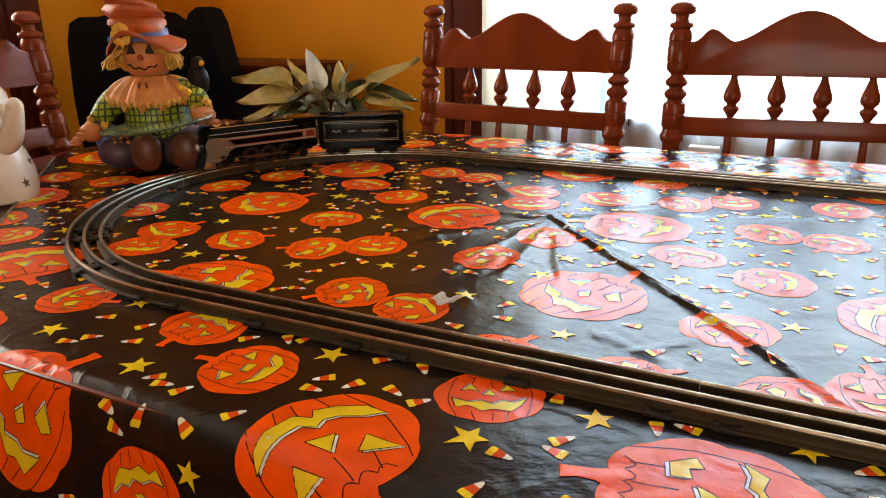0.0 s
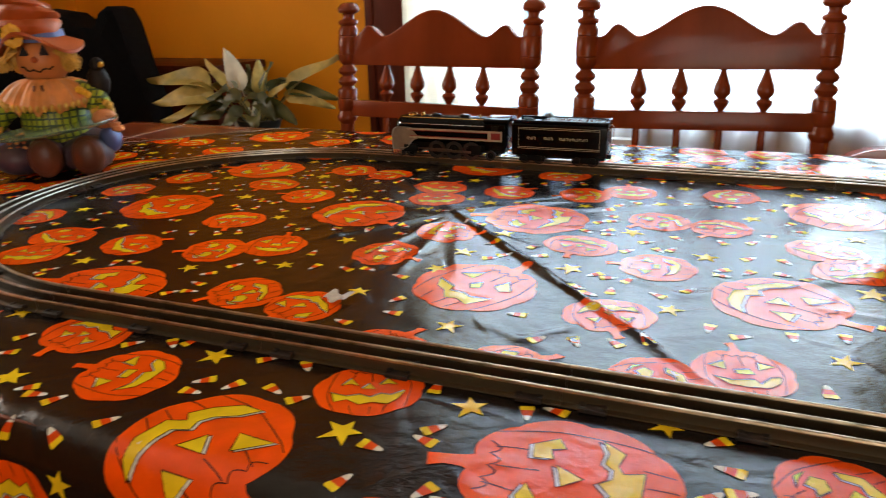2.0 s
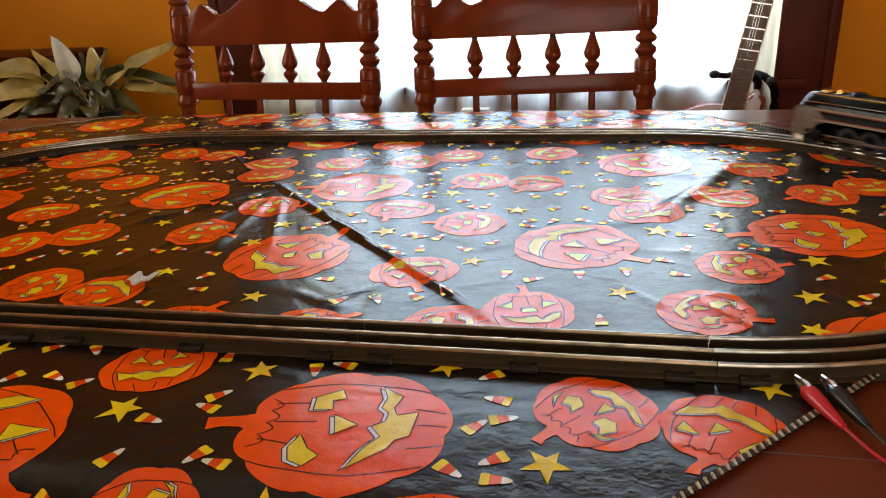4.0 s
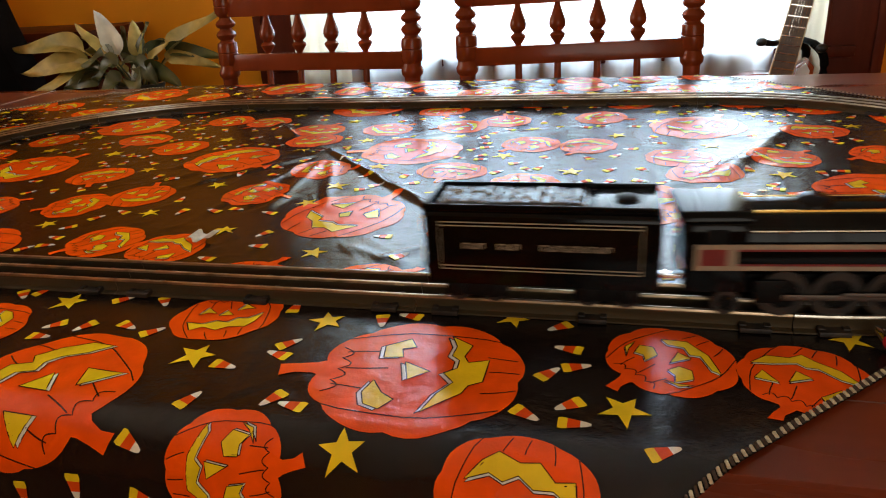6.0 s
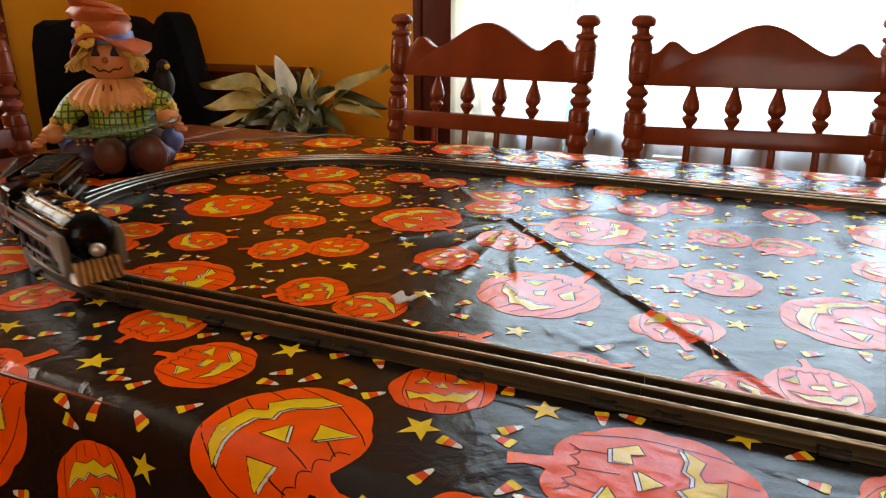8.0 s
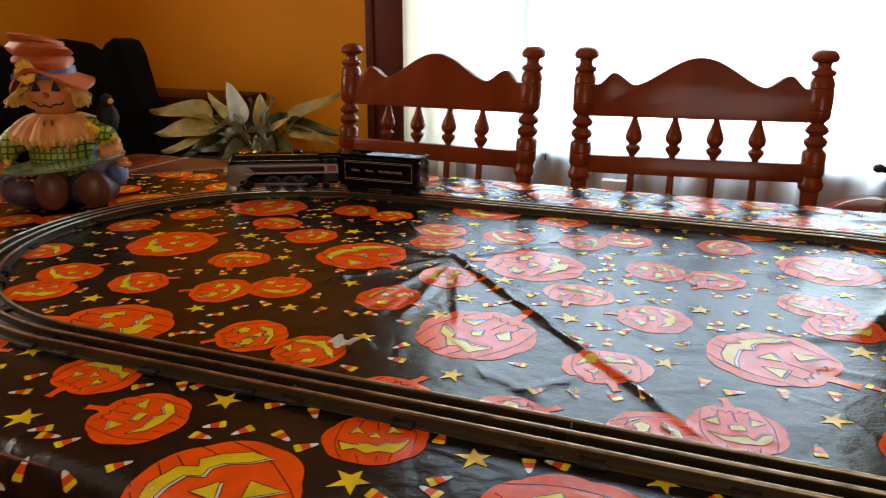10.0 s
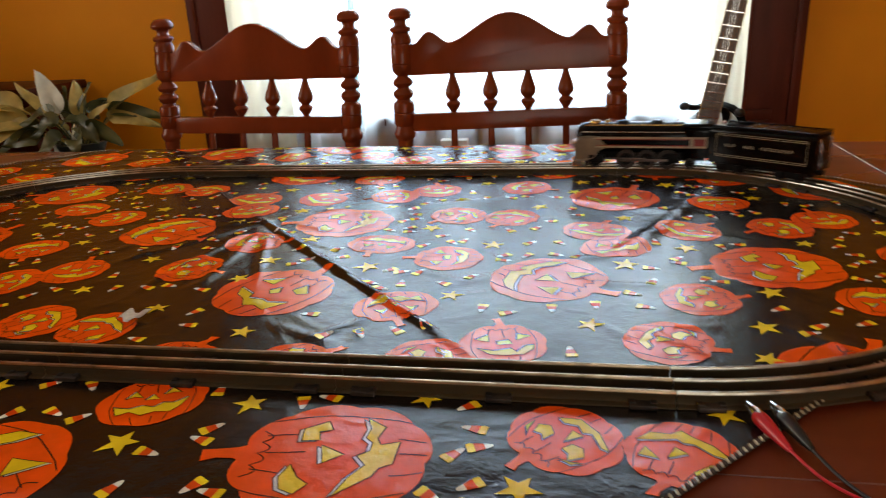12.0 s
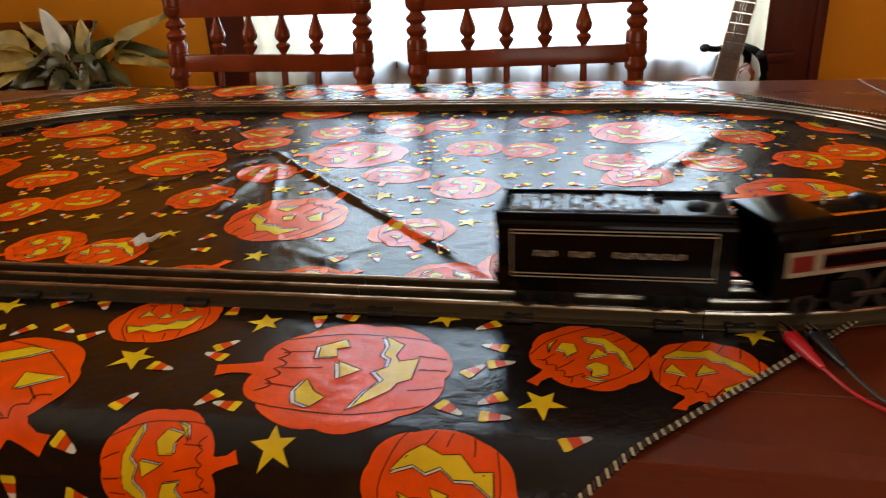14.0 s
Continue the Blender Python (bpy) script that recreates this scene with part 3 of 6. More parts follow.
def patch(bm, outline, lift, mi, longest=0.007):
    """A printed shape of any outline: filled, split into small triangles and laid on the cloth."""
    tris = [tuple(outline[i] for i in tri) for tri in geometry.tessellate_polygon([[Vector((x, y, 0)) for x, y in outline]])]
    for _ in range(4):
        split = []
        for tri in tris:
            mids = [((tri[i][0] + tri[(i + 1) % 3][0]) / 2, (tri[i][1] + tri[(i + 1) % 3][1]) / 2) if math.dist(tri[i], tri[(i + 1) % 3]) > longest else None for i in range(3)]
            count = sum(1 for m in mids if m)
            if count == 0:
                split.append(tri)
            elif count == 3:
                split += [(tri[0], mids[0], mids[2]), (tri[1], mids[1], mids[0]), (tri[2], mids[2], mids[1]), tuple(mids)]
            else:
                k = next(i for i in range(3) if (mids[i] and count == 1) or (not mids[i] and count == 2))
                p, q, r = tri[k], tri[(k + 1) % 3], tri[(k + 2) % 3]
                if count == 1:
                    split += [(p, mids[k], r), (mids[k], q, r)]
                else:
                    mq, mr = mids[(k + 1) % 3], mids[(k + 2) % 3]
                    split += [(p, q, mq), (p, mq, mr), (mr, mq, r)]
        tris = split
    seen = {}

    def vert(p):
        key = (round(p[0], 6), round(p[1], 6))
        if key not in seen:
            seen[key] = bm.verts.new(drape(*on_cloth(*p), lift))
        return seen[key]
    for tri in tris:
        vs = [vert(p) for p in tri]
        if len(set(vs)) == 3:
            try:
                bm.faces.new(vs).material_index = mi
            except ValueError:
                pass


# carved faces, stalk upwards: the first shape is the mouth
FACES = {
    "wide": (
        ((0.70, -0.23), (0.53, -0.45), (0.32, -0.40), (0.21, -0.45), (0.27, -0.64), (-0.12, -0.62), (-0.20, -0.50), (-0.33, -0.46), (-0.64, -0.15), (-0.35, -0.24), (-0.15, -0.36), (0.0, -0.25), (0.10, -0.36), (0.24, -0.36), (0.32, -0.28), (0.50, -0.30)),
        ((0.24, 0.37), (0.47, 0.40), (0.63, 0.17), (0.46, 0.09), (0.42, 0.22), (0.26, 0.18)),
        ((-0.38, 0.42), (-0.17, 0.36), (-0.37, 0.24), (-0.47, 0.11), (-0.63, 0.21), (-0.56, 0.36)),
        ((0.17, 0.14), (0.02, -0.12), (-0.14, 0.06)),
    ),
    "sly": (
        ((0.75, -0.14), (0.66, -0.40), (0.47, -0.58), (0.11, -0.70), (-0.06, -0.54), (-0.12, -0.68), (-0.38, -0.60), (-0.65, -0.41), (-0.76, -0.15), (-0.52, -0.23), (-0.30, -0.40), (-0.14, -0.43), (-0.02, -0.33), (0.13, -0.47), (0.32, -0.40), (0.54, -0.30)),
        ((-0.19, 0.34), (-0.40, 0.10), (-0.60, 0.52)),
        ((0.41, 0.07), (0.25, 0.40), (0.56, 0.46)),
        ((0.19, -0.14), (-0.14, -0.10), (0.04, 0.19)),
    ),
    "leer": (
        ((-0.62, -0.18), (-0.20, -0.28), (-0.12, -0.42), (0.12, -0.34), (0.28, -0.38), (0.58, -0.22), (0.44, -0.62), (0.18, -0.56), (0.02, -0.66), (-0.20, -0.48), (-0.42, -0.42)),
        ((-0.56, 0.20), (-0.28, 0.48), (-0.24, 0.18)),
        ((0.24, 0.18), (0.30, 0.46), (0.58, 0.20), (0.44, 0.08)),
        ((-0.10, -0.02), (0.0, 0.16), (0.13, -0.01), (0.02, -0.12)),
    ),
    "jag": (
        ((-0.58, -0.20), (-0.24, -0.33), (0.16, -0.26), (0.26, -0.42), (0.48, -0.16), (0.68, -0.12), (0.62, -0.34), (0.40, -0.55), (-0.02, -0.56), (-0.34, -0.48)),
        ((-0.62, 0.24), (-0.30, 0.45), (-0.31, 0.10)),
        ((0.35, 0.44), (0.66, 0.32), (0.31, 0.12)),
        ((-0.14, 0.09), (0.15, 0.14), (0.20, -0.06), (-0.13, -0.07)),
    ),
    "toothy": (
        ((-0.66, -0.12), (-0.58, -0.48), (-0.36, -0.40), (-0.14, -0.60), (0.08, -0.52), (0.36, -0.60), (0.52, -0.40), (0.66, -0.08), (0.40, -0.26), (0.22, -0.20), (0.06, -0.34), (-0.14, -0.22), (-0.36, -0.28)),
        ((-0.50, 0.16), (-0.34, 0.44), (-0.18, 0.12), (-0.34, 0.22)),
        ((0.50, 0.16), (0.32, 0.42), (0.18, 0.14), (0.34, 0.20)),
        ((-0.13, 0.0), (0.12, -0.02), (0.01, 0.20)),
    ),
    "moon": (
        ((0.50, -0.34), (0.22, -0.62), (-0.26, -0.56), (-0.70, -0.30), (-0.56, -0.26), (-0.20, -0.44), (-0.08, -0.34), (0.12, -0.44), (0.32, -0.30)),
        ((0.46, 0.30), (0.56, 0.08), (0.40, -0.06), (0.20, 0.06), (0.19, 0.34), (0.32, 0.24)),
        ((-0.18, 0.26), (-0.20, 0.04), (-0.40, -0.02), (-0.57, 0.14), (-0.47, 0.42), (-0.34, 0.28)),
        ((-0.06, 0.08), (0.08, -0.26), (-0.16, -0.28)),
        ((0.46, 0.46), (0.66, 0.30), (0.68, 0.06), (0.58, 0.30)),
        ((-0.34, 0.50), (-0.58, 0.46), (-0.68, 0.26), (-0.54, 0.40)),
    ),
    "curve": (
        ((0.82, 0.0), (0.68, -0.34), (0.36, -0.46), (0.22, -0.66), (-0.02, -0.56), (-0.40, -0.48), (-0.80, -0.20), (-0.46, -0.22), (-0.10, -0.36), (0.06, -0.30), (0.22, -0.36), (0.54, -0.14)),
        ((0.64, 0.40), (0.60, 0.12), (0.28, 0.34)),
        ((-0.32, 0.42), (-0.52, 0.06), (-0.64, 0.32), (-0.42, 0.54)),
        ((0.17, 0.25), (0.16, -0.12), (-0.10, -0.04)),
    ),
}


def pumpkin_print(x, y, w, d, turn, face, lobes):
    put = placer(x, y, w, d, turn)
    bm = bmesh.new()
    n = 64
    body = []
    for k in range(n):
        t = 2 * math.pi * k / n
        r = 0.935 + 0.055 * abs(math.sin(lobes * t / 2 + 0.4)) ** 0.6 - 0.07 * math.exp(-((t - math.pi / 2) / 0.22) ** 2)
        r *= 1 + 0.02 * noise.noise((3 * math.cos(t), 3 * math.sin(t), lobes + w * 90))
        body.append(put(r * math.cos(t), r * math.sin(t)))
    patch(bm, body, 0.00035, 0)
    # stalk, with its crown
    bend = 0.10 * math.sin(lobes * 2.3)
    patch(bm, [put(*p) for p in dense([(-0.17, 0.80), (-0.09, 0.98), (-0.07 + bend * 0.6, 1.14), (-0.12 + bend, 1.28), (0.08 + bend, 1.33), (0.09 + bend * 0.6, 1.14), (0.10, 0.98), (0.19, 0.80)], 2)], 0.00042, 0)
    lw = 0.00085 if w > 0.09 else 0.0006
    crown = [(-0.40 + 0.80 * k / 32, 0.80 - 0.10 * abs(math.sin(math.pi * 4 * k / 32)) - 0.05 * math.sin(math.pi * k / 32)) for k in range(33)]
    stroke(bm, [on_cloth(*put(*p)) for p in crown], lw, 0.00060, 1)
    for s, v0, v1 in ((-0.72, -0.80, 0.74), (-0.34, 0.44, 0.74), (-0.34, -0.92, -0.62), (0.04, 0.28, 0.68), (0.06, -0.93, -0.66), (0.38, 0.40, 0.74), (0.38, -0.90, -0.62), (0.74, -0.76, 0.78)):
        line = []
        for k in range(9):
            v = v0 + (v1 - v0) * k / 8
            line.append(on_cloth(*put(s * math.sqrt(max(0.05, 1 - 0.62 * v * v)) + 0.012 * math.sin(7 * v + 9 * s), v)))
        stroke(bm, line, lw, 0.00055, 1)
    # carved openings: a cream cut edge beside the yellow glow
    cut = 0.0027 if w > 0.09 else 0.0014
    for shape in FACES[face]:
        pts = [put(*p) for p in shape]
        side = (cut * math.cos(radians(turn - 62)), cut * math.sin(radians(turn - 62)))
        edge = [(p[0] - side[0], p[1] - side[1]) for p in pts]
        patch(bm, edge, 0.00062, 2)
        patch(bm, pts, 0.00074, 3)
        for ring, lift in ((edge, 0.00068), (pts, 0.00080)):
            stroke(bm, [on_cloth(*p) for p in dense(ring + ring[:1], 3, False)], lw * 0.8, lift, 1)
    part("pumpkin_print", bm, PRINTS, cloth)


PUMPKINS = []
for px, py, w, d, turn, face in (
    (0.072, -0.050, 0.112, 0.120, 93, "wide"),
    (-0.136, -0.090, 0.115, 0.108, -121, "sly"),
    (-0.061, 0.190, 0.112, 0.114, -28, "leer"),
    (-0.238, -0.038, 0.071, 0.072, 90, "jag"),
    (-0.070, -0.002, 0.074, 0.064, 22, "toothy"),
    (0.137, -0.128, 0.078, 0.064, 169, "toothy"),
    (0.206, -0.019, 0.073, 0.067, 133, "moon"),
    (0.271, -0.028, 0.066, 0.066, 155, "curve"),
    (-0.008, -0.130, 0.070, 0.066, -80, "moon"),
    (-0.395, 0.295, 0.076, 0.064, -163, "toothy"),
    (0.281, 0.112, 0.072, 0.067, -107, "moon"),
    (-0.446, 0.186, 0.073, 0.064, -41, "curve"),
    (-0.349, 0.199, 0.073, 0.066, 112, "moon"),
    (-0.296, 0.230, 0.068, 0.068, 10, "jag"),
    (-0.542, 0.183, 0.076, 0.068, -16, "curve"),
):
    for x, y in repeats(px, py, 0.03):
        PUMPKINS.append((x, y, w, d))
        pumpkin_print(x, y, w, d, turn, face, 7 + len(face) % 3)


# small prints: stars and candy corn
def star_part(x, y, r, turn):
    bm = bmesh.new()
    pts = []
    for k in range(10):
        t = radians(turn + 36 * k)
        q = r * (1.0 + 0.12 * math.sin(2.4 * k + turn)) if k % 2 == 0 else r * 0.40
        pts.append((x + q * math.cos(t), y + q * math.sin(t)))
    patch(bm, pts, 0.00045, 0)
    part("star_print", bm, VINYL_YELLOW, cloth)


def corn_print(bm, x, y, turn):
    put = placer(x, y, 0.0102, 0.0160, turn)
    for v0, v1, mi in ((-1.0, -0.42, 0), (-0.42, 0.35, 1), (0.35, 1.0, 2)):
        o = []
        for v in (v0, (v0 + v1) / 2, v1):
            o.append((-(1.0 - 0.36 * (v + 1)) * (0.8 if v < -0.9 else 0.62 if v > 0.9 else 1.0), v))
        o += [(-p[0], p[1]) for p in o[::-1]]
        patch(bm, [put(*p) for p in o], 0.00045, mi, 0.02)


def clear(x, y, need):
    a, b = x - y, x + y
    if not (A0 + 0.02 < a < A1 - 0.02 and B0 + 0.02 < b < B1 - 0.02):
        return False
    return all(math.hypot((x - p[0]) / (p[2] / 2 + need), (y - p[1]) / (p[3] / 2 + need)) >= 1.0 for p in PUMPKINS)


STARS = ((-0.196, 0.004, 0.0134), (-0.314, -0.068, 0.0142), (-0.063, -0.051, 0.0142), (0.0, 0.0, 0.0126), (0.116, 0.017, 0.0110), (0.052, -0.114, 0.0130), (0.182, -0.068, 0.0134), (-0.054, 0.105, 0.0115),
         (-0.254, 0.183, 0.0112), (-0.350, 0.320, 0.0112), (-0.153, 0.145, 0.0112), (-0.231, 0.268, 0.0112), (0.355, 0.141, 0.0128), (0.345, 0.090, 0.0112))
for k, (sx, sy, sr) in enumerate(STARS):
    for x, y in repeats(sx, sy, -0.02):
        star_part(x, y, sr, 18 + 31 * k)
# candy corn in the cloth's own axes: along one side, along the other, and the way the tip points
CORN_ONE = ((-0.120, -0.103, 311), (-0.098, -0.080, 216), (-0.098, -0.158, 269), (-0.109, -0.148, 124), (-0.075, -0.108, 247), (-0.057, -0.096, 315), (0.013, -0.070, 260), (0.035, -0.095, 336), (0.012, -0.030, 315), (0.020, -0.040, 74), (0.062, -0.058, 150), (0.074, -0.052, 81), (-0.031, -0.010, 4), (0.021, 0.028, 194), (0.027, 0.045, 79), (0.042, -0.130, 244))
CORN_TWO = ((0.038, -0.172, 182), (0.019, -0.204, 184), (0.007, -0.200, 248), (0.068, -0.144, 254), (0.137, -0.023, 356), (0.095, 0.109, 127), (0.117, 0.097, 80), (0.130, 0.072, 320), (0.134, 0.088, 287), (0.151, 0.040, 238), (0.158, 0.062, 124), (0.171, 0.054, 270), (0.169, 0.066, 228), (-0.198, -0.122, 219), (-0.204, -0.157, 295), (0.171, -0.038, 327))
CORN_THREE = ((0.196, -0.047, 118), (0.179, -0.093, 290), (0.177, -0.076, 303), (0.140, -0.070, 122), (-0.152, 0.201, 128), (-0.140, 0.207, 286), (-0.127, 0.219, 330), (-0.105, -0.212, 89), (-0.084, -0.209, 325), (-0.191, -0.191, 314), (-0.178, -0.163, 222), (-0.174, -0.150, 336), (-0.135, 0.170, 246), (-0.115, 0.191, 3), (-0.118, 0.170, 254), (-0.088, 0.219, 58))
bm_corn = bmesh.new()
corn_spots = [(*p, 0.012) for s in STARS for p in repeats(s[0], s[1], 0.0)]


def sow(x, y, turn):
    """Candy corn at every repeat of a place that the other prints leave free."""
    for px, py in repeats(x, y, -0.03):
        if clear(px, py, 0.005) and min(math.hypot(px - s[0], py - s[1]) - s[2] for s in corn_spots) > 0.0065:
            corn_print(bm_corn, px, py, turn)
            corn_spots.append((px, py, 0.004))


for a, b, turn in (*CORN_ONE, *CORN_TWO, *CORN_THREE):
    sow((a + b) / math.sqrt(2), (b - a) / math.sqrt(2), turn)
rnd = random.Random(11)
for _ in range(260):
    a, b = rnd.uniform(-0.207, 0.207), rnd.uniform(-0.23, 0.23)
    x, y = (a + b) / math.sqrt(2), (b - a) / math.sqrt(2)
    if min(math.hypot(x - s[0], y - s[1]) - s[2] for s in corn_spots) > 0.017 and clear(x, y, 0.012):
        sow(x, y, rnd.uniform(0, 360))
part("candy_corn_prints", bm_corn, (VINYL_YELLOW, VINYL_CORN, VINYL_WHITE), cloth, "scattered three-coloured candy corn")["kind"] = "stuff"
# overlocked edge: short stitches along the four sides
bm = bmesh.new()
for a0, b0, a1, b1 in ((A1, B0 + 0.1, A1, B1 - 0.1), (A0, B0 + 0.1, A0, B1 - 0.1), (A0 + 0.1, B0, A1 - 0.1, B0), (A0 + 0.1, B1, A1 - 0.1, B1)):
    n = int(math.hypot(a1 - a0, b1 - b0) / 1.4142 / 0.0027)
    for k in range(n):
        u = k / n
        pa, pb = a0 + (a1 - a0) * u, b0 + (b1 - b0) * u
        ia = 0.0048 if a0 == a1 == A0 else (-0.0048 if a0 == a1 else 0.0)
        ib = 0.0048 if b0 == b1 == B0 else (-0.0048 if b0 == b1 else 0.0)
        p = drape(*flat_of(pa, pb), 0.0012)
        q = drape(*flat_of(pa + ia + 0.6 * abs(ib), pb + ib + 0.6 * abs(ia)), 0.0012)
        d = (q - p)
        side = Vector((-d.y, d.x, 0)).normalized() * 0.0009
        o = 0 if k % 2 else 1
        vs = [bm.verts.new(v) for v in (p - side, p + side, q + side, q - side)]
        bm.faces.new(vs).material_index = o
        top = [bm.verts.new(v + Vector((0, 0, 0.0009))) for v in (p - side * 0.6, p + side * 0.6, q + side * 0.6, q - side * 0.6)]
        bm.faces.new(top).material_index = o
        for i in range(4):
            bm.faces.new((vs[i], vs[(i + 1) % 4], top[(i + 1) % 4], top[i])).material_index = o
part("stitched_edge", bm, (STITCH, STITCH_DARK), cloth, "cream and brown overlocked edge")["kind"] = "stuff"

# ---- the track ----
RX0, RX1, RY0, RY1 = -0.392, 0.274, 0.039, 0.660
RAD = (RY1 - RY0) / 2
RYC = (RY0 + RY1) / 2
SEC = (RX1 - RX0) / 3
GAUGE = 0.0318
BASE, RAIL_Z = 0.7518, 0.7625
RAIL_PROFILE = ((-0.0048, 0.0), (0.0048, 0.0), (0.0048, 0.0010), (0.0009, 0.0016), (0.0008, 0.0064), (0.0015, 0.0074), (0.0018, 0.0090), (0.0012, 0.0103), (0, 0.0107), (-0.0012, 0.0103), (-0.0018, 0.0090), (-0.0015, 0.0074), (-0.0008, 0.0064), (-0.0009, 0.0016), (-0.0048, 0.0010))


def sweep(bm, place, n, off):
    """place(u) gives the point and the side direction of the track's middle."""
    rings = []
    for k in range(n + 1):
        p, side = place(k / n)
        rings.append([bm.verts.new(p + side * (off + a) + Vector((0, 0, b))) for a, b in RAIL_PROFILE])
    m = len(RAIL_PROFILE)
    for a, b in zip(rings, rings[1:]):
        for i in range(m):
            bm.faces.new((a[i], a[(i + 1) % m], b[(i + 1) % m], b[i])).material_index = 0 if 6 <= i <= 9 else 1
    bm.faces.new(rings[0][::-1])
    bm.faces.new(rings[-1])
    bmesh.ops.recalc_face_normals(bm, faces=bm.faces[:])
    return bm


def section(name, label, place, n, steel, ties):
    t = thing(name, label, "toy track", "toy track sections of the oval")
    for off in (-GAUGE / 2, 0.0, GAUGE / 2):
        part("rail", sweep(bmesh.new(), place, n, off), (steel, RAIL_WEB), t)
    for u in ties:
        p, side = place(u)
        ang = math.atan2(side.y, side.x) - math.pi / 2
        m = Matrix.Translation(p) @ Matrix.Rotation(ang, 4, 'Z')
        bm = bmesh.new()
        box(bm, -0.0085, 0.0085, -0.0238, 0.0238, 0.0002, 0.0034, 0.0007, 0, m)
        for y in (-GAUGE / 2, 0.0, GAUGE / 2):
            for x in (-0.0065, 0.0065):
                box(bm, x - 0.002, x + 0.002, y - 0.0048, y + 0.0048, 0.002, 0.0042, 0.0006, 1 if y == 0 else 0, m)
        part("tie", bm, (TIE, FIBRE), t)
    return t


GAP = 0.00015
straight = section("straight_track", "straight section of tarnished three-rail tinplate track", lambda u: (Vector((-SEC / 2 + GAP + (SEC - 2 * GAP) * u, 0, 0)), Vector((0, 1, 0))), 1, RAIL_STEEL, (0.09, 0.5, 0.91))
CURVE_A = math.pi / 4
curve = section("curved_track", "curved section of shiny three-rail tinplate track", lambda u: (Vector((RAD * math.sin(CURVE_A * u * 0.996 + 0.0016), -RAD * math.cos(CURVE_A * u * 0.996 + 0.0016), 0)), Vector((-math.sin(CURVE_A * u), math.cos(CURVE_A * u), 0))), 14, CURVE_STEEL, (0.08, 0.5, 0.92))
spots_s = [(RX0 + SEC * (k + 0.5), y) for y in (RY0, RY1) for k in range(3)]
straight.matrix_world = pose(spots_s[0][0], spots_s[0][1], BASE)
for x, y in spots_s[1:]:
    copy_thing(straight, pose(x, y, BASE))
curve.matrix_world = pose(RX1, RYC, BASE)
for k in range(1, 8):
    copy_thing(curve, pose(RX1 if k < 4 else RX0, RYC, BASE, 0, 0, 45 * k))

# ---- chairs ----
POST = ((0.0077, 0.9899), (0.0166, 0.9874), (0.0224, 0.9807), (0.0237, 0.9741), (0.0205, 0.9691), (0.0134, 0.9666), (0.0114, 0.9608), (0.0132, 0.9558), (0.0198, 0.953), (0.0215, 0.949), (0.0198, 0.945), (0.0158, 0.943), (0.0186, 0.938), (0.0209, 0.932), (0.0209, 0.924), (0.0194, 0.9225), (0.0209, 0.921), (0.0215, 0.9), (0.0209, 0.886), (0.0194, 0.8845), (0.0209, 0.883), (0.0203, 0.872), (0.0158, 0.866), (0.0113, 0.862), (0.0124, 0.8589), (0.0181, 0.8542), (0.0209, 0.8487), (0.0181, 0.8433), (0.0124, 0.8402), (0.0124, 0.8378), (0.0186, 0.8331), (0.0209, 0.8277), (0.0186, 0.822), (0.0136, 0.817), (0.0147, 0.814), (0.0198, 0.811), (0.0209, 0.805), (0.0209, 0.793), (0.0194, 0.7915), (0.0209, 0.79), (0.0209, 0.771), (0.0175, 0.765), (0.0186, 0.759), (0.022, 0.752), (0.0209, 0.744), (0.0158, 0.738), (0.0145, 0.7), (0.019, 0.64), (0.02, 0.5), (0.021, 0.42), (0.019, 0.3), (0.015, 0.1), (0.013, 0.0))
LEAN = math.tan(radians(7.5))


def lean(bm):
    for v in bm.verts:
        v.co.y += (v.co.z - 0.45) * LEAN if v.co.z > 0.45 else 0.0
    return bm


def crest_outline(half):
    def bell(a, c, w):
        d = abs(a - c) / w
        return 0.5 + 0.5 * math.cos(math.pi * d) if d < 1 else 0.0

    def top(u):
        a = abs(u)
        side = 0.921 + 0.0225 * bell(a, 0.79, 0.15 if a > 0.79 else 0.22)
        return max(side, 0.921 + 0.052 * bell(a, 0.0, 0.60) ** 0.8) if a < 0.97 else 0.923
    n = 64
    up = [(half * (-1 + 2 * k / n), top(-1 + 2 * k / n)) for k in range(n + 1)]
    return [(-half, 0.862), *up, (half, 0.862)]


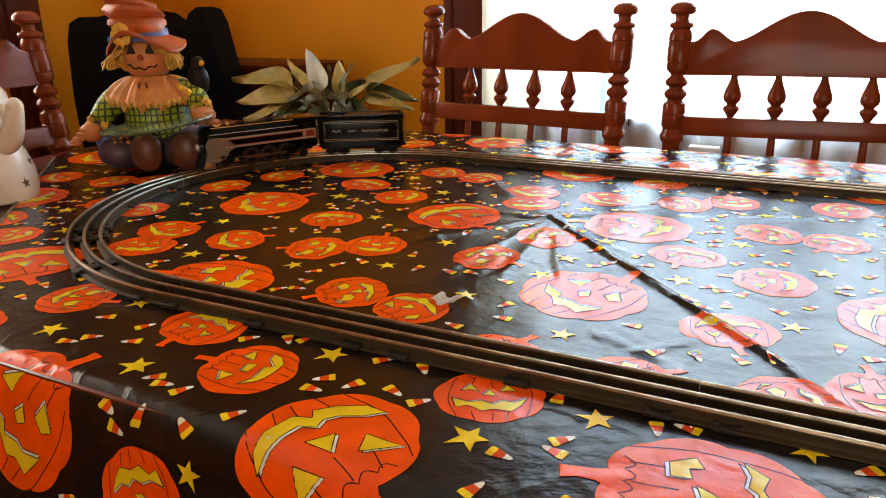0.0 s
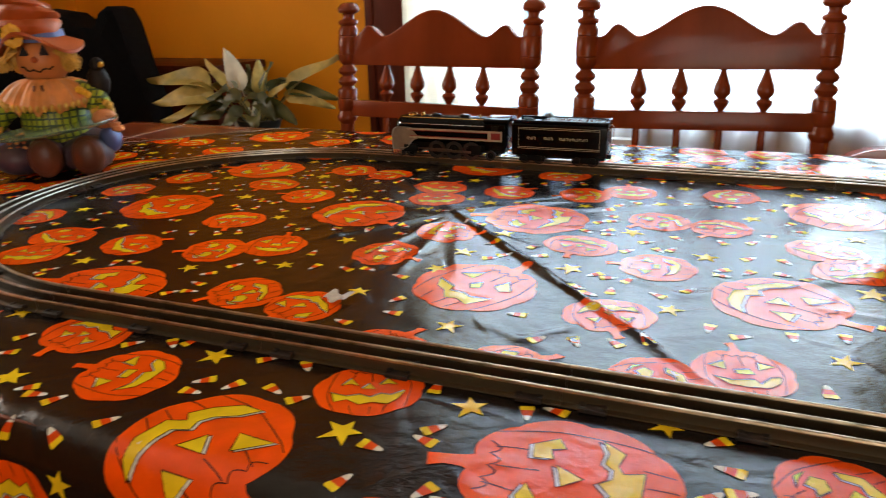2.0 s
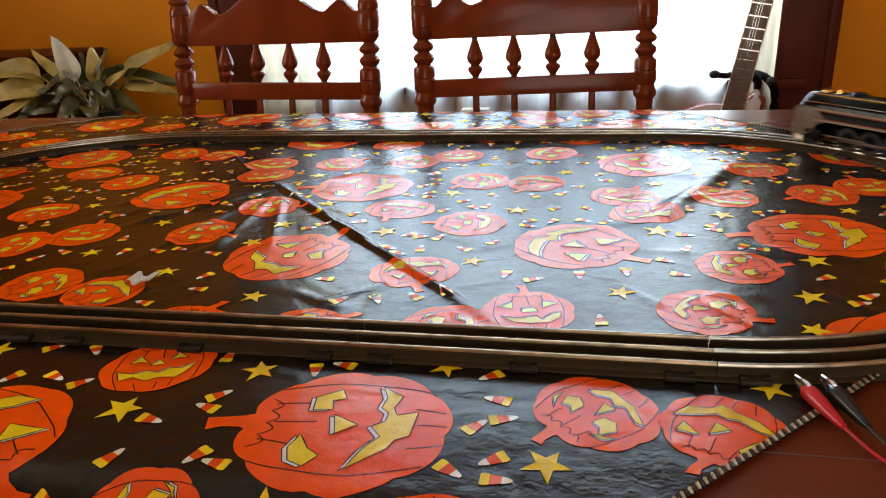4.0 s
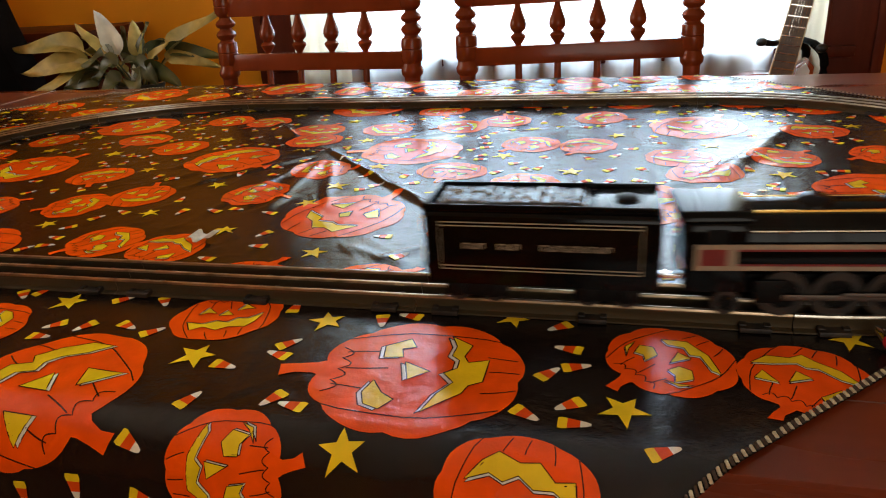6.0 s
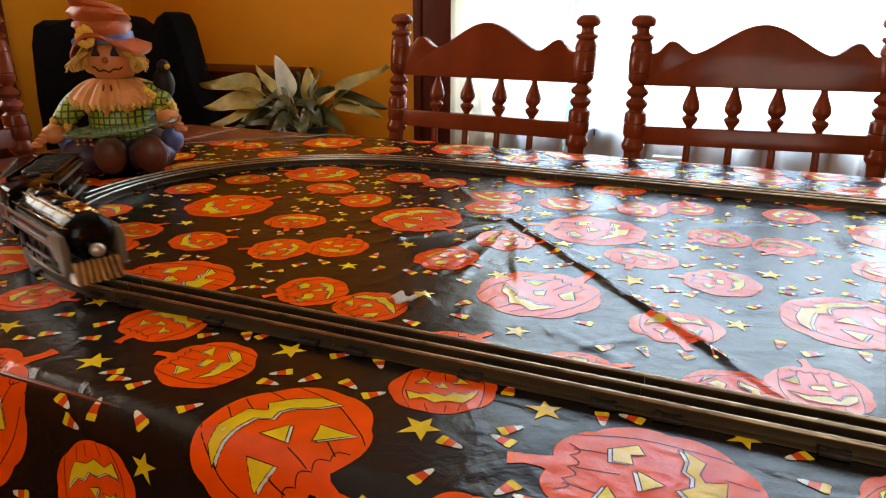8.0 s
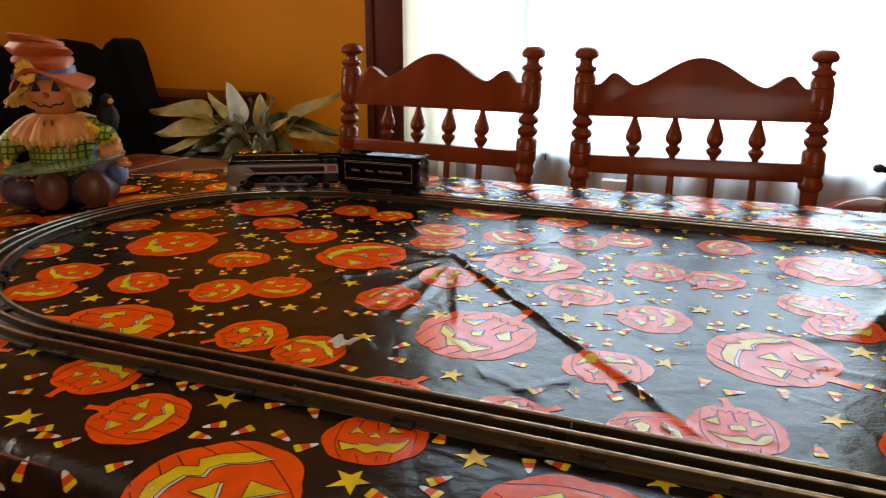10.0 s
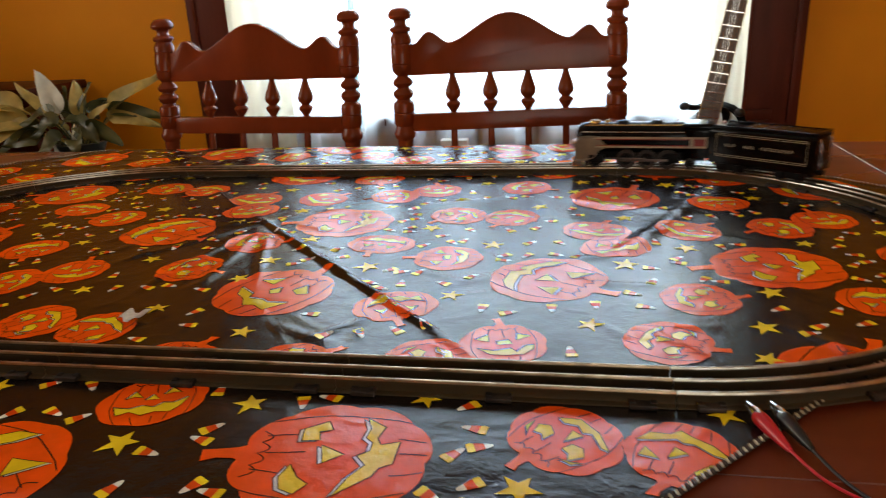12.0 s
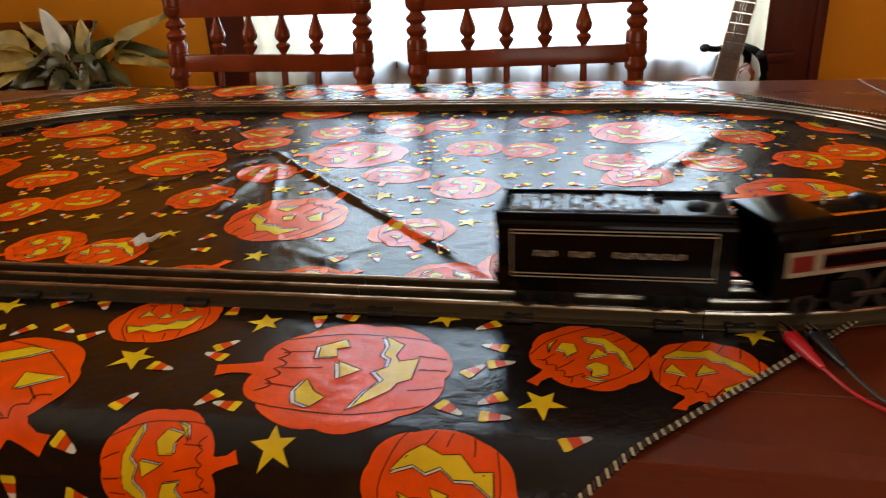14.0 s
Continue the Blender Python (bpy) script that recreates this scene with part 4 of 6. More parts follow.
def chair(at, label):
    t = thing("dining_chair", label, "chair", "chairs round the table", at=at)
    W = 0.21
    for s in (-1, 1):
        part("post", lean(lathe(bmesh.new(), [(r, z) for r, z in POST[::-1]], 22, Matrix.Translation((s * W, 0, 0)))), WOOD, t)
    part("crest_rail", lean(prism(bmesh.new(), crest_outline(W - 0.012), -0.010, 0.010, 0.0035)), WOOD, t)
    part("middle_rail", lean(box(bmesh.new(), -W + 0.012, W - 0.012, -0.009, 0.009, 0.754, 0.788, 0.003)), WOOD, t)
    part("lower_rail", lean(box(bmesh.new(), -W + 0.012, W - 0.012, -0.009, 0.009, 0.53, 0.565, 0.003)), WOOD, t)
    sp = ((0.0053, 0.787), (0.0059, 0.7896), (0.0099, 0.7957), (0.0135, 0.801), (0.0146, 0.8045), (0.0129, 0.808), (0.0082, 0.8106), (0.0094, 0.8132), (0.0146, 0.8184), (0.0161, 0.8254), (0.0146, 0.8333), (0.0099, 0.8455), (0.0061, 0.8569), (0.0053, 0.863))
    for k in range(4):
        x = -0.111 + 0.074 * k
        part("spindle", lean(lathe(bmesh.new(), sp, 16, Matrix.Translation((x, 0, 0)))), WOOD, t)
        part("lower_spindle", lean(lathe(bmesh.new(), ((0.007, 0.565), (0.009, 0.60), (0.0075, 0.66), (0.0065, 0.755)), 12, Matrix.Translation((x, 0, 0)))), WOOD, t)
    bm = prism(bmesh.new(), [(-0.21, -0.40), (0.21, -0.40), (0.205, -0.02), (-0.205, -0.02)], 0.425, 0.452, 0.006)
    for v in bm.verts:
        v.co.y, v.co.z = v.co.z, v.co.y
    bmesh.ops.recalc_face_normals(bm, faces=bm.faces[:])
    part("seat", bm, WOOD, t)
    for s in (-1, 1):
        part("front_leg", lathe(bmesh.new(), [(0.013, 0), (0.018, 0.06), (0.015, 0.12), (0.022, 0.28), (0.02, 0.426)], 16, Matrix.Translation((s * 0.185, -0.37, 0))), WOOD, t)
        part("stretcher", tube(bmesh.new(), [(s * 0.205, 0.0, 0.18), (s * 0.187, -0.37, 0.18)], 0.010, 12), WOOD, t)
    return t


chair(pose(0.095, 1.000, 0, 0, 0, 7.0), "red-brown turned wooden dining chair with arched crest and spindles")
chair(pose(-0.439, 0.983, 0, 0, 0, -5), "red-brown turned wooden dining chair with arched crest and spindles")
chair(pose(-1.115, 0.290, 0, 0, 0, 88), "red-brown turned wooden dining chair at the table's end")

# ---- the toy train: poses have the rail tops at z = 0 and the front at +x ----
def wheel_bm(r, wide, spokes):
    bm = bmesh.new()
    turn = Matrix.Rotation(math.pi / 2, 4, 'X')
    lathe(bm, [(r * 0.70, -wide / 2), (r * 0.98, -wide / 2), (r, -wide * 0.3), (r * 0.98, wide * 0.3), (r * 1.10, wide * 0.34), (r * 1.10, wide / 2), (r * 0.70, wide / 2), (r * 0.70, -wide / 2)], 24, turn, 1, False)
    lathe(bm, [(r * 0.05, -wide * 0.6), (r * 0.26, -wide * 0.55), (r * 0.26, wide * 0.4), (r * 0.05, wide * 0.4)], 14, turn)
    lathe(bm, [(0.001, -wide * 0.1), (r * 0.72, -wide * 0.1), (r * 0.72, wide * 0.2), (0.001, wide * 0.2)], 20, turn)
    return bm


def add_wheels(parent, xs, r, spokes, name):
    out = []
    for x in xs:
        for s in (-1, 1):
            ob = part(name, wheel_bm(r, 0.006, spokes), (LOCO_MATT, TIE), parent)
            for k in range(spokes):
                part("spoke", box(bmesh.new(), r * 0.2, r * 0.75, -0.0018, 0.0018, -r * 0.07, r * 0.07, 0, 0, Matrix.Rotation(2 * math.pi * k / spokes, 4, 'Y')), LOCO_MATT, ob)
            out.append((ob, (x, s * GAUGE / 2, r, 0 if s < 0 else 180), r))
    return out


def rrect(w, z0, z1, r, n=5):
    """A rounded outline across the train: y and z."""
    pts = []
    for cx, cz, a0 in ((w - r, z1 - r, 0), (-w + r, z1 - r, 90)):
        for k in range(n + 1):
            a = radians(a0 + 90 * k / n)
            pts.append((cx + r * math.cos(a), cz + r * math.sin(a)))
    return [(w, z0), *pts, (-w, z0)]


def along(bm, outline, x0, x1, bevel=0.0, mi=0):
    """An outline in y and z, drawn out along x."""
    return prism(bm, outline, x0, x1, bevel, mi, Matrix(((0, 1, 0, 0), (1, 0, 0, 0), (0, 0, 1, 0), (0, 0, 0, 1))))


tender = thing("toy_tender", "glossy black toy train tender with pale gold lines and lettering", "toy train")
bm = along(bmesh.new(), rrect(0.0250, 0.0135, 0.0592, 0.005), -0.0695, 0.0675, 0.0015)
part("body", bm, LOCO_BLACK, tender)
bm = bmesh.new()
box(bm, 0.030, 0.066, -0.0225, 0.0225, 0.0590, 0.0606, 0.0008)
for y in (-0.0225, 0.0210):
    box(bm, -0.0670, 0.0660, y, y + 0.0015, 0.0590, 0.0632, 0.0005)
part("deck", bm, LOCO_BLACK, tender)
# moulded coal: cross ridges with uneven lumps
bm = bmesh.new()
nx, ny = 60, 16
grid = []
for i in range(nx + 1):
    row = []
    for j in range(ny + 1):
        x, y = -0.0665 + 0.0935 * i / nx, -0.0205 + 0.041 * j / ny
        rim = min(1, i / 3, (nx - i) / 3, j / 2, (ny - j) / 2)
        row.append(bm.verts.new((x, y, 0.0588 + rim * (0.0036 + 0.0010 * math.sin(x * 1500 + 2 * noise.noise((x * 90, y * 90, 0))) + 0.0012 * noise.noise((x * 240, y * 240, 4.0))))))
    grid.append(row)
for i in range(nx):
    for j in range(ny):
        bm.faces.new((grid[i][j], grid[i + 1][j], grid[i + 1][j + 1], grid[i][j + 1]))
part("coal_load", bm, COAL, tender, "glossy black moulded coal load")
part("water_hatch", lathe(bmesh.new(), [(0.007, 0.0604), (0.007, 0.0622), (0.005, 0.0632), (0.001, 0.0635)], 16, Matrix.Translation((0.048, 0, 0))), LOCO_MATT, tender)
part("end_plate", box(bmesh.new(), -0.0705, -0.0668, -0.0225, 0.0225, 0.0560, 0.0640, 0.0008), LOCO_BLACK, tender)
for s in (-1, 1):
    y0, y1 = (s * 0.0248, s * 0.0253)
    ya, yb = min(y0, y1), max(y0, y1)
    bm = bmesh.new()
    for z in (0.0532, 0.0510, 0.0253, 0.0231):
        box(bm, -0.060, 0.057, ya, yb, z - 0.00035, z + 0.00035)
    for x in (-0.0600, 0.0570):
        box(bm, x - 0.00025, x + 0.00025, ya, yb, 0.0231, 0.0532)
    part("gold_lining", bm, LINE_GOLD, tender)
    bm = bmesh.new()
    for a, b in ((-0.046, -0.032), (-0.025, -0.007), (0.000, 0.043)):
        a, b = (a, b) if s < 0 else (-b, -a)
        n = int((b - a) / 0.0046)
        for k in range(n):
            x = a + 0.0046 * k
            box(bm, x, x + 0.0010, ya, yb, 0.0364, 0.0402)
            box(bm, x + 0.0010, x + 0.0032, ya, yb, 0.0364 if k % 2 else 0.0395, 0.0371 if k % 2 else 0.0402)
            box(bm, x + 0.0024, x + 0.0032, ya, yb, 0.0371, 0.0395 if k % 3 else 0.0384)
    part("lettering", bm, LINE_GOLD, tender, "pale gold lettering")
    for x in (-0.040, 0.038):
        bm = bmesh.new()
        box(bm, x - 0.019, x + 0.019, min(s * 0.019, s * 0.0215), max(s * 0.019, s * 0.0215), 0.004, 0.0130, 0.001)
        for d in (-0.011, 0.011):
            box(bm, x + d - 0.004, x + d + 0.004, min(s * 0.0205, s * 0.0235), max(s * 0.0205, s * 0.0235), 0.004, 0.0125, 0.0008)
        part("truck_frame", bm, LOCO_MATT, tender)
part("underframe", box(bmesh.new(), -0.066, 0.064, -0.014, 0.014, 0.008, 0.0145, 0.001), LOCO_MATT, tender)
for y in (-0.017, 0.017):
    bm = tube(bmesh.new(), [(-0.0710, y, 0.018), (-0.0730, y, 0.024), (-0.0730, y, 0.052), (-0.0695, y, 0.056)], 0.0006, 6)
    part("grab_rail", bm, CHROME, tender)
bm = box(bmesh.new(), -0.0735, -0.067, -0.004, 0.004, 0.009, 0.015, 0.001)
part("rear_coupler", bm, LOCO_MATT, tender)
bm = box(bmesh.new(), 0.060, 0.084, -0.003, 0.003, 0.012, 0.015, 0.0008)
part("drawbar", bm, CHROME, tender)
tender_wheels = add_wheels(tender, (-0.051, -0.029, 0.027, 0.049), 0.0075, 0, "wheel")

loco = thing("toy_locomotive", "glossy black toy steam locomotive with silver and red side stripe", "toy train")
turn_x = Matrix.Translation((0, 0, 0.0402)) @ Matrix.Rotation(math.pi / 2, 4, 'Y')
bm = lathe(bmesh.new(), [(0.0215, -0.06), (0.0222, -0.055), (0.0222, 0.0), (0.0220, 0.06), (0.0218, 0.076), (0.0205, 0.084), (0.0160, 0.0890), (0.008, 0.0915), (0.001, 0.0920)], 32, turn_x)
part("boiler", bm, LOCO_BLACK, loco)
for x in (-0.04, -0.012, 0.016, 0.044, 0.070):
    bm = lathe(bmesh.new(), [(0.0222, x - 0.0008), (0.0225, x - 0.0004), (0.0225, x + 0.0004), (0.0222, x + 0.0008)], 32, turn_x, 0, False)
    part("boiler_band", bm, LOCO_BLACK, loco)
bm = bmesh.new()
along(bm, rrect(0.0235, 0.016, 0.0605, 0.010, 7), -0.090, -0.058, 0.001)
along(bm, rrect(0.0240, 0.0575, 0.0625, 0.0048), -0.094, -0.056, 0.0008)
part("cab", bm, LOCO_BLACK, loco)
for s in (-1, 1):
    ya, yb = min(s * 0.0233, s * 0.0239), max(s * 0.0233, s * 0.0239)
    part("cab_window", box(bmesh.new(), -0.080, -0.069, ya, yb, 0.0445, 0.0530, 0), LOCO_MATT, loco)
    y0, y1 = s * 0.0225, s * 0.0255
    a, b = min(y0, y1), max(y0, y1)
    board = part("side_skirt", prism(bmesh.new(), [(-0.088, 0.030), (0.060, 0.030), (0.070, 0.026), (0.084, 0.024), (0.088, 0.034), (0.082, 0.0445), (-0.088, 0.0445)], a, b, 0.0008), LOCO_BLACK, loco)
    e0, e1 = s * 0.0254, s * 0.0260
    a, b = min(e0, e1), max(e0, e1)
    bm = bmesh.new()
    box(bm, -0.086, 0.066, a, b, 0.0425, 0.0452)
    box(bm, -0.086, 0.062, a, b, 0.0300, 0.0327)
    box(bm, -0.086, -0.0835, a, b, 0.0327, 0.0425)
    box(bm, -0.069, -0.064, a, b, 0.0327, 0.0425)
    part("silver_stripe", bm, STRIPE, board)
    bm = box(bmesh.new(), -0.0835, -0.069, a, b, 0.0328, 0.0424)
    part("red_panel", bm, RED_PAINT, board)
    bm = bmesh.new()
    for z in (0.0419, 0.0332):
        box(bm, -0.064, 0.061, a, b, z - 0.0006, z + 0.0006)
    part("red_line", bm, RED_PAINT, board)
    f0, f1 = s * 0.0215, s * 0.0258
    a, b = min(f0, f1), max(f0, f1)
    part("front_skirt", prism(bmesh.new(), [(0.046, 0.0318), (0.060, 0.0452), (0.084, 0.0452), (0.091, 0.036), (0.0905, 0.012), (0.075, 0.0095), (0.067, 0.0150), (0.058, 0.0262)], a, b, 0.001), SKIRT, loco, "dull tan front skirt")
    edge = bmesh.new()
    tube(edge, spline([(0.046, s * 0.0256, 0.0312), (0.058, s * 0.0256, 0.0255), (0.067, s * 0.0256, 0.0145), (0.089, s * 0.0256, 0.0115)], 4), 0.0012, 6)
    tube(edge, spline([(0.062, s * 0.0256, 0.0450), (0.084, s * 0.0256, 0.0445), (0.0905, s * 0.0256, 0.0350), (0.0898, s * 0.0256, 0.0120)], 4), 0.0012, 6)
    part("edge_line", edge, SKIRT, loco)
    part("cylinder", box(bmesh.new(), 0.050, 0.072, min(s * 0.019, s * 0.0265), max(s * 0.019, s * 0.0265), 0.008, 0.020, 0.002), LOCO_MATT, loco)
    rod = bmesh.new()
    box(rod, -0.042, 0.030, min(s * 0.0200, s * 0.0212), max(s * 0.0200, s * 0.0212), 0.0095, 0.0130, 0.0005)
    box(rod, -0.006, 0.054, min(s * 0.0214, s * 0.0226), max(s * 0.0214, s * 0.0226), 0.0125, 0.0150, 0.0005)
    part("side_rod", rod, ROD_STEEL, loco)
    hr = tube(bmesh.new(), [(-0.056, s * 0.0214, 0.0510), (0.0, s * 0.0214, 0.0510), (0.076, s * 0.0208, 0.0510), (0.085, s * 0.0155, 0.0505)], 0.0007, 6)
    part("handrail", hr, CHROME, loco)
    for x in (-0.040, -0.005, 0.030, 0.062):
        bm = tube(bmesh.new(), [(x, s * 0.0180, 0.0510), (x, s * 0.0220, 0.0510)], 0.0010, 6)
        part("handrail_post", bm, BRASS, loco)
    part("firebox_side", box(bmesh.new(), -0.052, -0.036, min(s * 0.0195, s * 0.0215), max(s * 0.0195, s * 0.0215), 0.008, 0.022, 0.001), LOCO_MATT, loco)
part("smokestack", lathe(bmesh.new(), [(0.0085, 0.0590), (0.0075, 0.0615), (0.0070, 0.0632), (0.0078, 0.0640), (0.0078, 0.0648), (0.004, 0.0648), (0.004, 0.0605)], 18, Matrix.Translation((0.066, 0, 0)), 0, False), BRASS, loco, "polished brass stack ring")
part("sand_dome", lathe(bmesh.new(), [(0.0105, 0.0590), (0.0095, 0.0620), (0.0075, 0.0640), (0.004, 0.0650), (0.0008, 0.0653)], 18, Matrix.Translation((0.026, 0, 0))), LOCO_BLACK, loco)
part("steam_dome", lathe(bmesh.new(), [(0.0110, 0.0590), (0.0100, 0.0620), (0.0080, 0.0642), (0.004, 0.0652), (0.0008, 0.0655)], 18, Matrix.Translation((-0.020, 0, 0))), LOCO_BLACK, loco)
bm = bmesh.new()
lathe(bm, [(0.0042, 0.0610), (0.0036, 0.0628), (0.0022, 0.0648), (0.0006, 0.0655)], 14, Matrix.Translation((0.048, 0, 0)))
tube(bm, [(0.048, -0.006, 0.0605), (0.048, -0.0055, 0.0650), (0.048, 0.0055, 0.0650), (0.048, 0.006, 0.0605)], 0.0009, 6)
part("bell", bm, BRASS, loco, "polished brass bell")
bm = tube(bmesh.new(), [(-0.046, 0.004, 0.0605), (-0.046, 0.004, 0.0660)], 0.0014, 8)
part("whistle", bm, BRASS, loco, "polished brass whistle")
bm = bmesh.new()
tube(bm, [(-0.054, -0.0125, 0.0592), (0.078, -0.0120, 0.0590)], 0.0011, 6)
tube(bm, [(-0.054, 0.0125, 0.0592), (0.078, 0.0120, 0.0590)], 0.0011, 6)
part("feed_pipe", bm, BRASS, loco)
bm = lathe(bmesh.new(), [(0.0160, 0.0872), (0.0168, 0.0880), (0.0160, 0.0888)], 26, turn_x, 0, False)
part("smokebox_ring", bm, BRASS, loco)
bm = prism(bmesh.new(), [(0.078, 0.0), (0.096, 0.002), (0.089, 0.021), (0.078, 0.023)], -0.020, 0.020, 0.001)
part("pilot", bm, PILOT_METAL, loco, "worn nickel pilot casting")
for k in range(7):
    y = -0.017 + 0.0057 * k
    bm = tube(bmesh.new(), [(0.0965, y, 0.0025), (0.0895, y * 0.85, 0.0215)], 0.0011, 6)
    part("pilot_bar", bm, LOCO_MATT, loco)
lamp = part("headlight", lathe(bmesh.new(), [(0.0055, 0.086), (0.0062, 0.090), (0.0062, 0.0955), (0.0045, 0.096)], 18, Matrix.Translation((0, 0, 0.031)) @ Matrix.Rotation(math.pi / 2, 4, 'Y'), 0, False), CHROME, loco)
part("lens", lathe(bmesh.new(), [(0.0062, 0.0950), (0.0060, 0.0970), (0.0045, 0.0990), (0.002, 0.1002), (0.0003, 0.1005)], 18, Matrix.Translation((0, 0, 0.031)) @ Matrix.Rotation(math.pi / 2, 4, 'Y')), LENS, lamp, "clear headlight lens")
part("frame", box(bmesh.new(), -0.086, 0.082, -0.012, 0.012, 0.010, 0.032, 0.001), LOCO_MATT, loco)
loco_wheels = add_wheels(loco, (-0.036, -0.008, 0.020), 0.0125, 10, "driver") + add_wheels(loco, (0.062, 0.080, -0.066), 0.0070, 0, "wheel")

# ---- things on the table ----
ghost_bm = bmesh.new()
lathe(ghost_bm, [(0.052, 0.0), (0.060, 0.004), (0.064, 0.02), (0.062, 0.045), (0.053, 0.072), (0.041, 0.095), (0.036, 0.108), (0.040, 0.122), (0.044, 0.138), (0.042, 0.156), (0.032, 0.170), (0.016, 0.178), (0.001, 0.180)], 36)
for pts, r in ((((0.038, 0, 0.088), (0.062, 0, 0.096), (0.078, 0, 0.116), (0.086, 0.002, 0.140)), [0.020, 0.019, 0.017, 0.013]), (((0.074, -0.004, 0.110), (0.070, -0.006, 0.136)), [0.009, 0.007]), (((-0.038, 0, 0.088), (-0.06, 0, 0.100), (-0.07, 0, 0.125)), [0.02, 0.018, 0.013])):
    tube(ghost_bm, spline(pts, 5), [r[0] + (r[-1] - r[0]) * k / (5 * (len(pts) - 1)) for k in range(5 * (len(pts) - 1) + 1)], 16)
ball(ghost_bm, (0.0862, 0.002, 0.142), 0.0135)
ball(ghost_bm, (0.070, -0.006, 0.138), 0.0085)
for th, z, r in ((8, 0.030, 0.0085), (-30, 0.055, 0.009), (32, 0.058, 0.008), (-62, 0.026, 0.011), (-8, 0.080, 0.007), (52, 0.028, 0.009), (-40, 0.020, 0.007), (-95, 0.05, 0.01), (-75, 0.085, 0.008)):
    # star cut-outs round the body
    rad = 0.0655 if z < 0.05 else (0.060 if z < 0.07 else 0.0515)
    c, s = math.cos(radians(th)), math.sin(radians(th))
    o = Vector((rad * c, rad * s, z))
    side, up = Vector((-s, c, 0)), Vector((-0.35 * c, -0.35 * s, 1)).normalized()
    vs = [ghost_bm.verts.new(o + (r if k % 2 == 0 else r * 0.42) * (math.sin(radians(36 * k)) * side + math.cos(radians(36 * k)) * up)) for k in range(10)]
    mid = ghost_bm.verts.new(o)
    for k in range(10):
        ghost_bm.faces.new((mid, vs[k], vs[(k + 1) % 10])).material_index = 1
for th, z, r in ((-38, 0.150, (0.007, 0.007, 0.010)), (-72, 0.150, (0.007, 0.007, 0.010)), (-55, 0.128, (0.012, 0.012, 0.005))):
    ball(ghost_bm, (0.041 * math.cos(radians(th)), 0.041 * math.sin(radians(th)), z), r, None, 1)
g = part("ghost_lantern", ghost_bm, (CERAMIC, HOLE))
g.matrix_world = pose(-0.869, 0.199, CLOTH_Z - 0.0025) @ Matrix.Diagonal((0.80, 0.80, 0.90, 1))
tagged(g, "cream ceramic ghost lantern with star cut-outs and raised arm", "ornament")

# scarecrow ornament with a glass dish
sc = bmesh.new()
M = {"skin": 0, "hat": 1, "collar": 2, "plaid": 3, "jeans": 4, "straw": 5, "blue": 6, "brown": 7, "yellow": 8, "dark": 9}
ball(sc, (0, 0.01, 0.035), (0.098, 0.060, 0.038), None, M["jeans"], 3)
for s in (-1, 1):
    ball(sc, (s * 0.055, -0.030, 0.030), (0.046, 0.052, 0.029), Matrix.Rotation(s * 0.5, 4, 'Z'), M["jeans"], 3)
    ball(sc, (0.032 + s * 0.036, -0.052, 0.030), (0.030, 0.032, 0.028), None, M["jeans"], 3)
    ball(sc, (0.034 + s * 0.036, -0.078, 0.034), (0.029, 0.015, 0.032), None, M["brown"], 3)
    ball(sc, (0.034 + s * 0.036, -0.084, 0.036), (0.023, 0.012, 0.026), None, M["brown"], 3)
ball(sc, (-0.088, -0.020, 0.052), (0.022, 0.030, 0.024), None, M["blue"], 3)
ball(sc, (0.096, -0.020, 0.050), (0.020, 0.026, 0.022), None, M["blue"], 3)
for i in range(3):
    for j in range(3):
        ball(sc, (-0.060 + 0.011 * i, -0.066 + 0.002 * i, 0.038 + 0.010 * j), (0.0045, 0.002, 0.0042), None, M["collar"] if (i + j) % 2 else M["hat"], 1)
lathe(sc, [(0.055, 0.045), (0.060, 0.07), (0.058, 0.10), (0.050, 0.125), (0.036, 0.142)], 28, Matrix.Translation((0, 0.01, 0)), M["plaid"])
for s in (-1, 1):
    up = 0.011 if s > 0 else 0.0
    pts = spline([(s * 0.048, 0.0, 0.122), (s * 0.078, -0.012, 0.104 + up), (s * 0.094, -0.035, 0.080 + 2 * up)], 6)
    tube(sc, pts, [0.024 - 0.0005 * k for k in range(len(pts))], 18, M["plaid"])
    for k in range(10):
        a = 2 * math.pi * k / 10
        ball(sc, (s * 0.096 + 0.014 * math.cos(a), -0.040 + 0.008 * math.sin(a), 0.076 + 2 * up + 0.014 * math.sin(a)), 0.008, None, M["straw"], 1)
    ball(sc, (s * 0.102, -0.056, 0.066 + 2 * up), (0.022, 0.020, 0.016), None, M["skin"], 2)
    for k in range(4):
        ball(sc, (s * (0.108 + 0.006 * k), -0.066 - 0.002 * k, 0.070 + 2 * up - 0.006 * k), (0.013, 0.009, 0.007), None, M["skin"], 1)
# frilled collar: a wavy sheet that hangs lower in front
def collar_ring(f):
    out = []
    for k in range(120):
        a = 2 * math.pi * k / 120
        frill = f * (0.0055 * math.sin(13 * a) + 0.003 * math.sin(29 * a + 1))
        rad = 0.034 + 0.046 * f
        drop = 0.012 * f + 0.030 * f * f * (0.55 - 0.45 * math.sin(a))
        out.append((rad * math.cos(a) * 1.02, rad * 0.86 * math.sin(a) - 0.004, 0.150 - drop + frill))
    return out


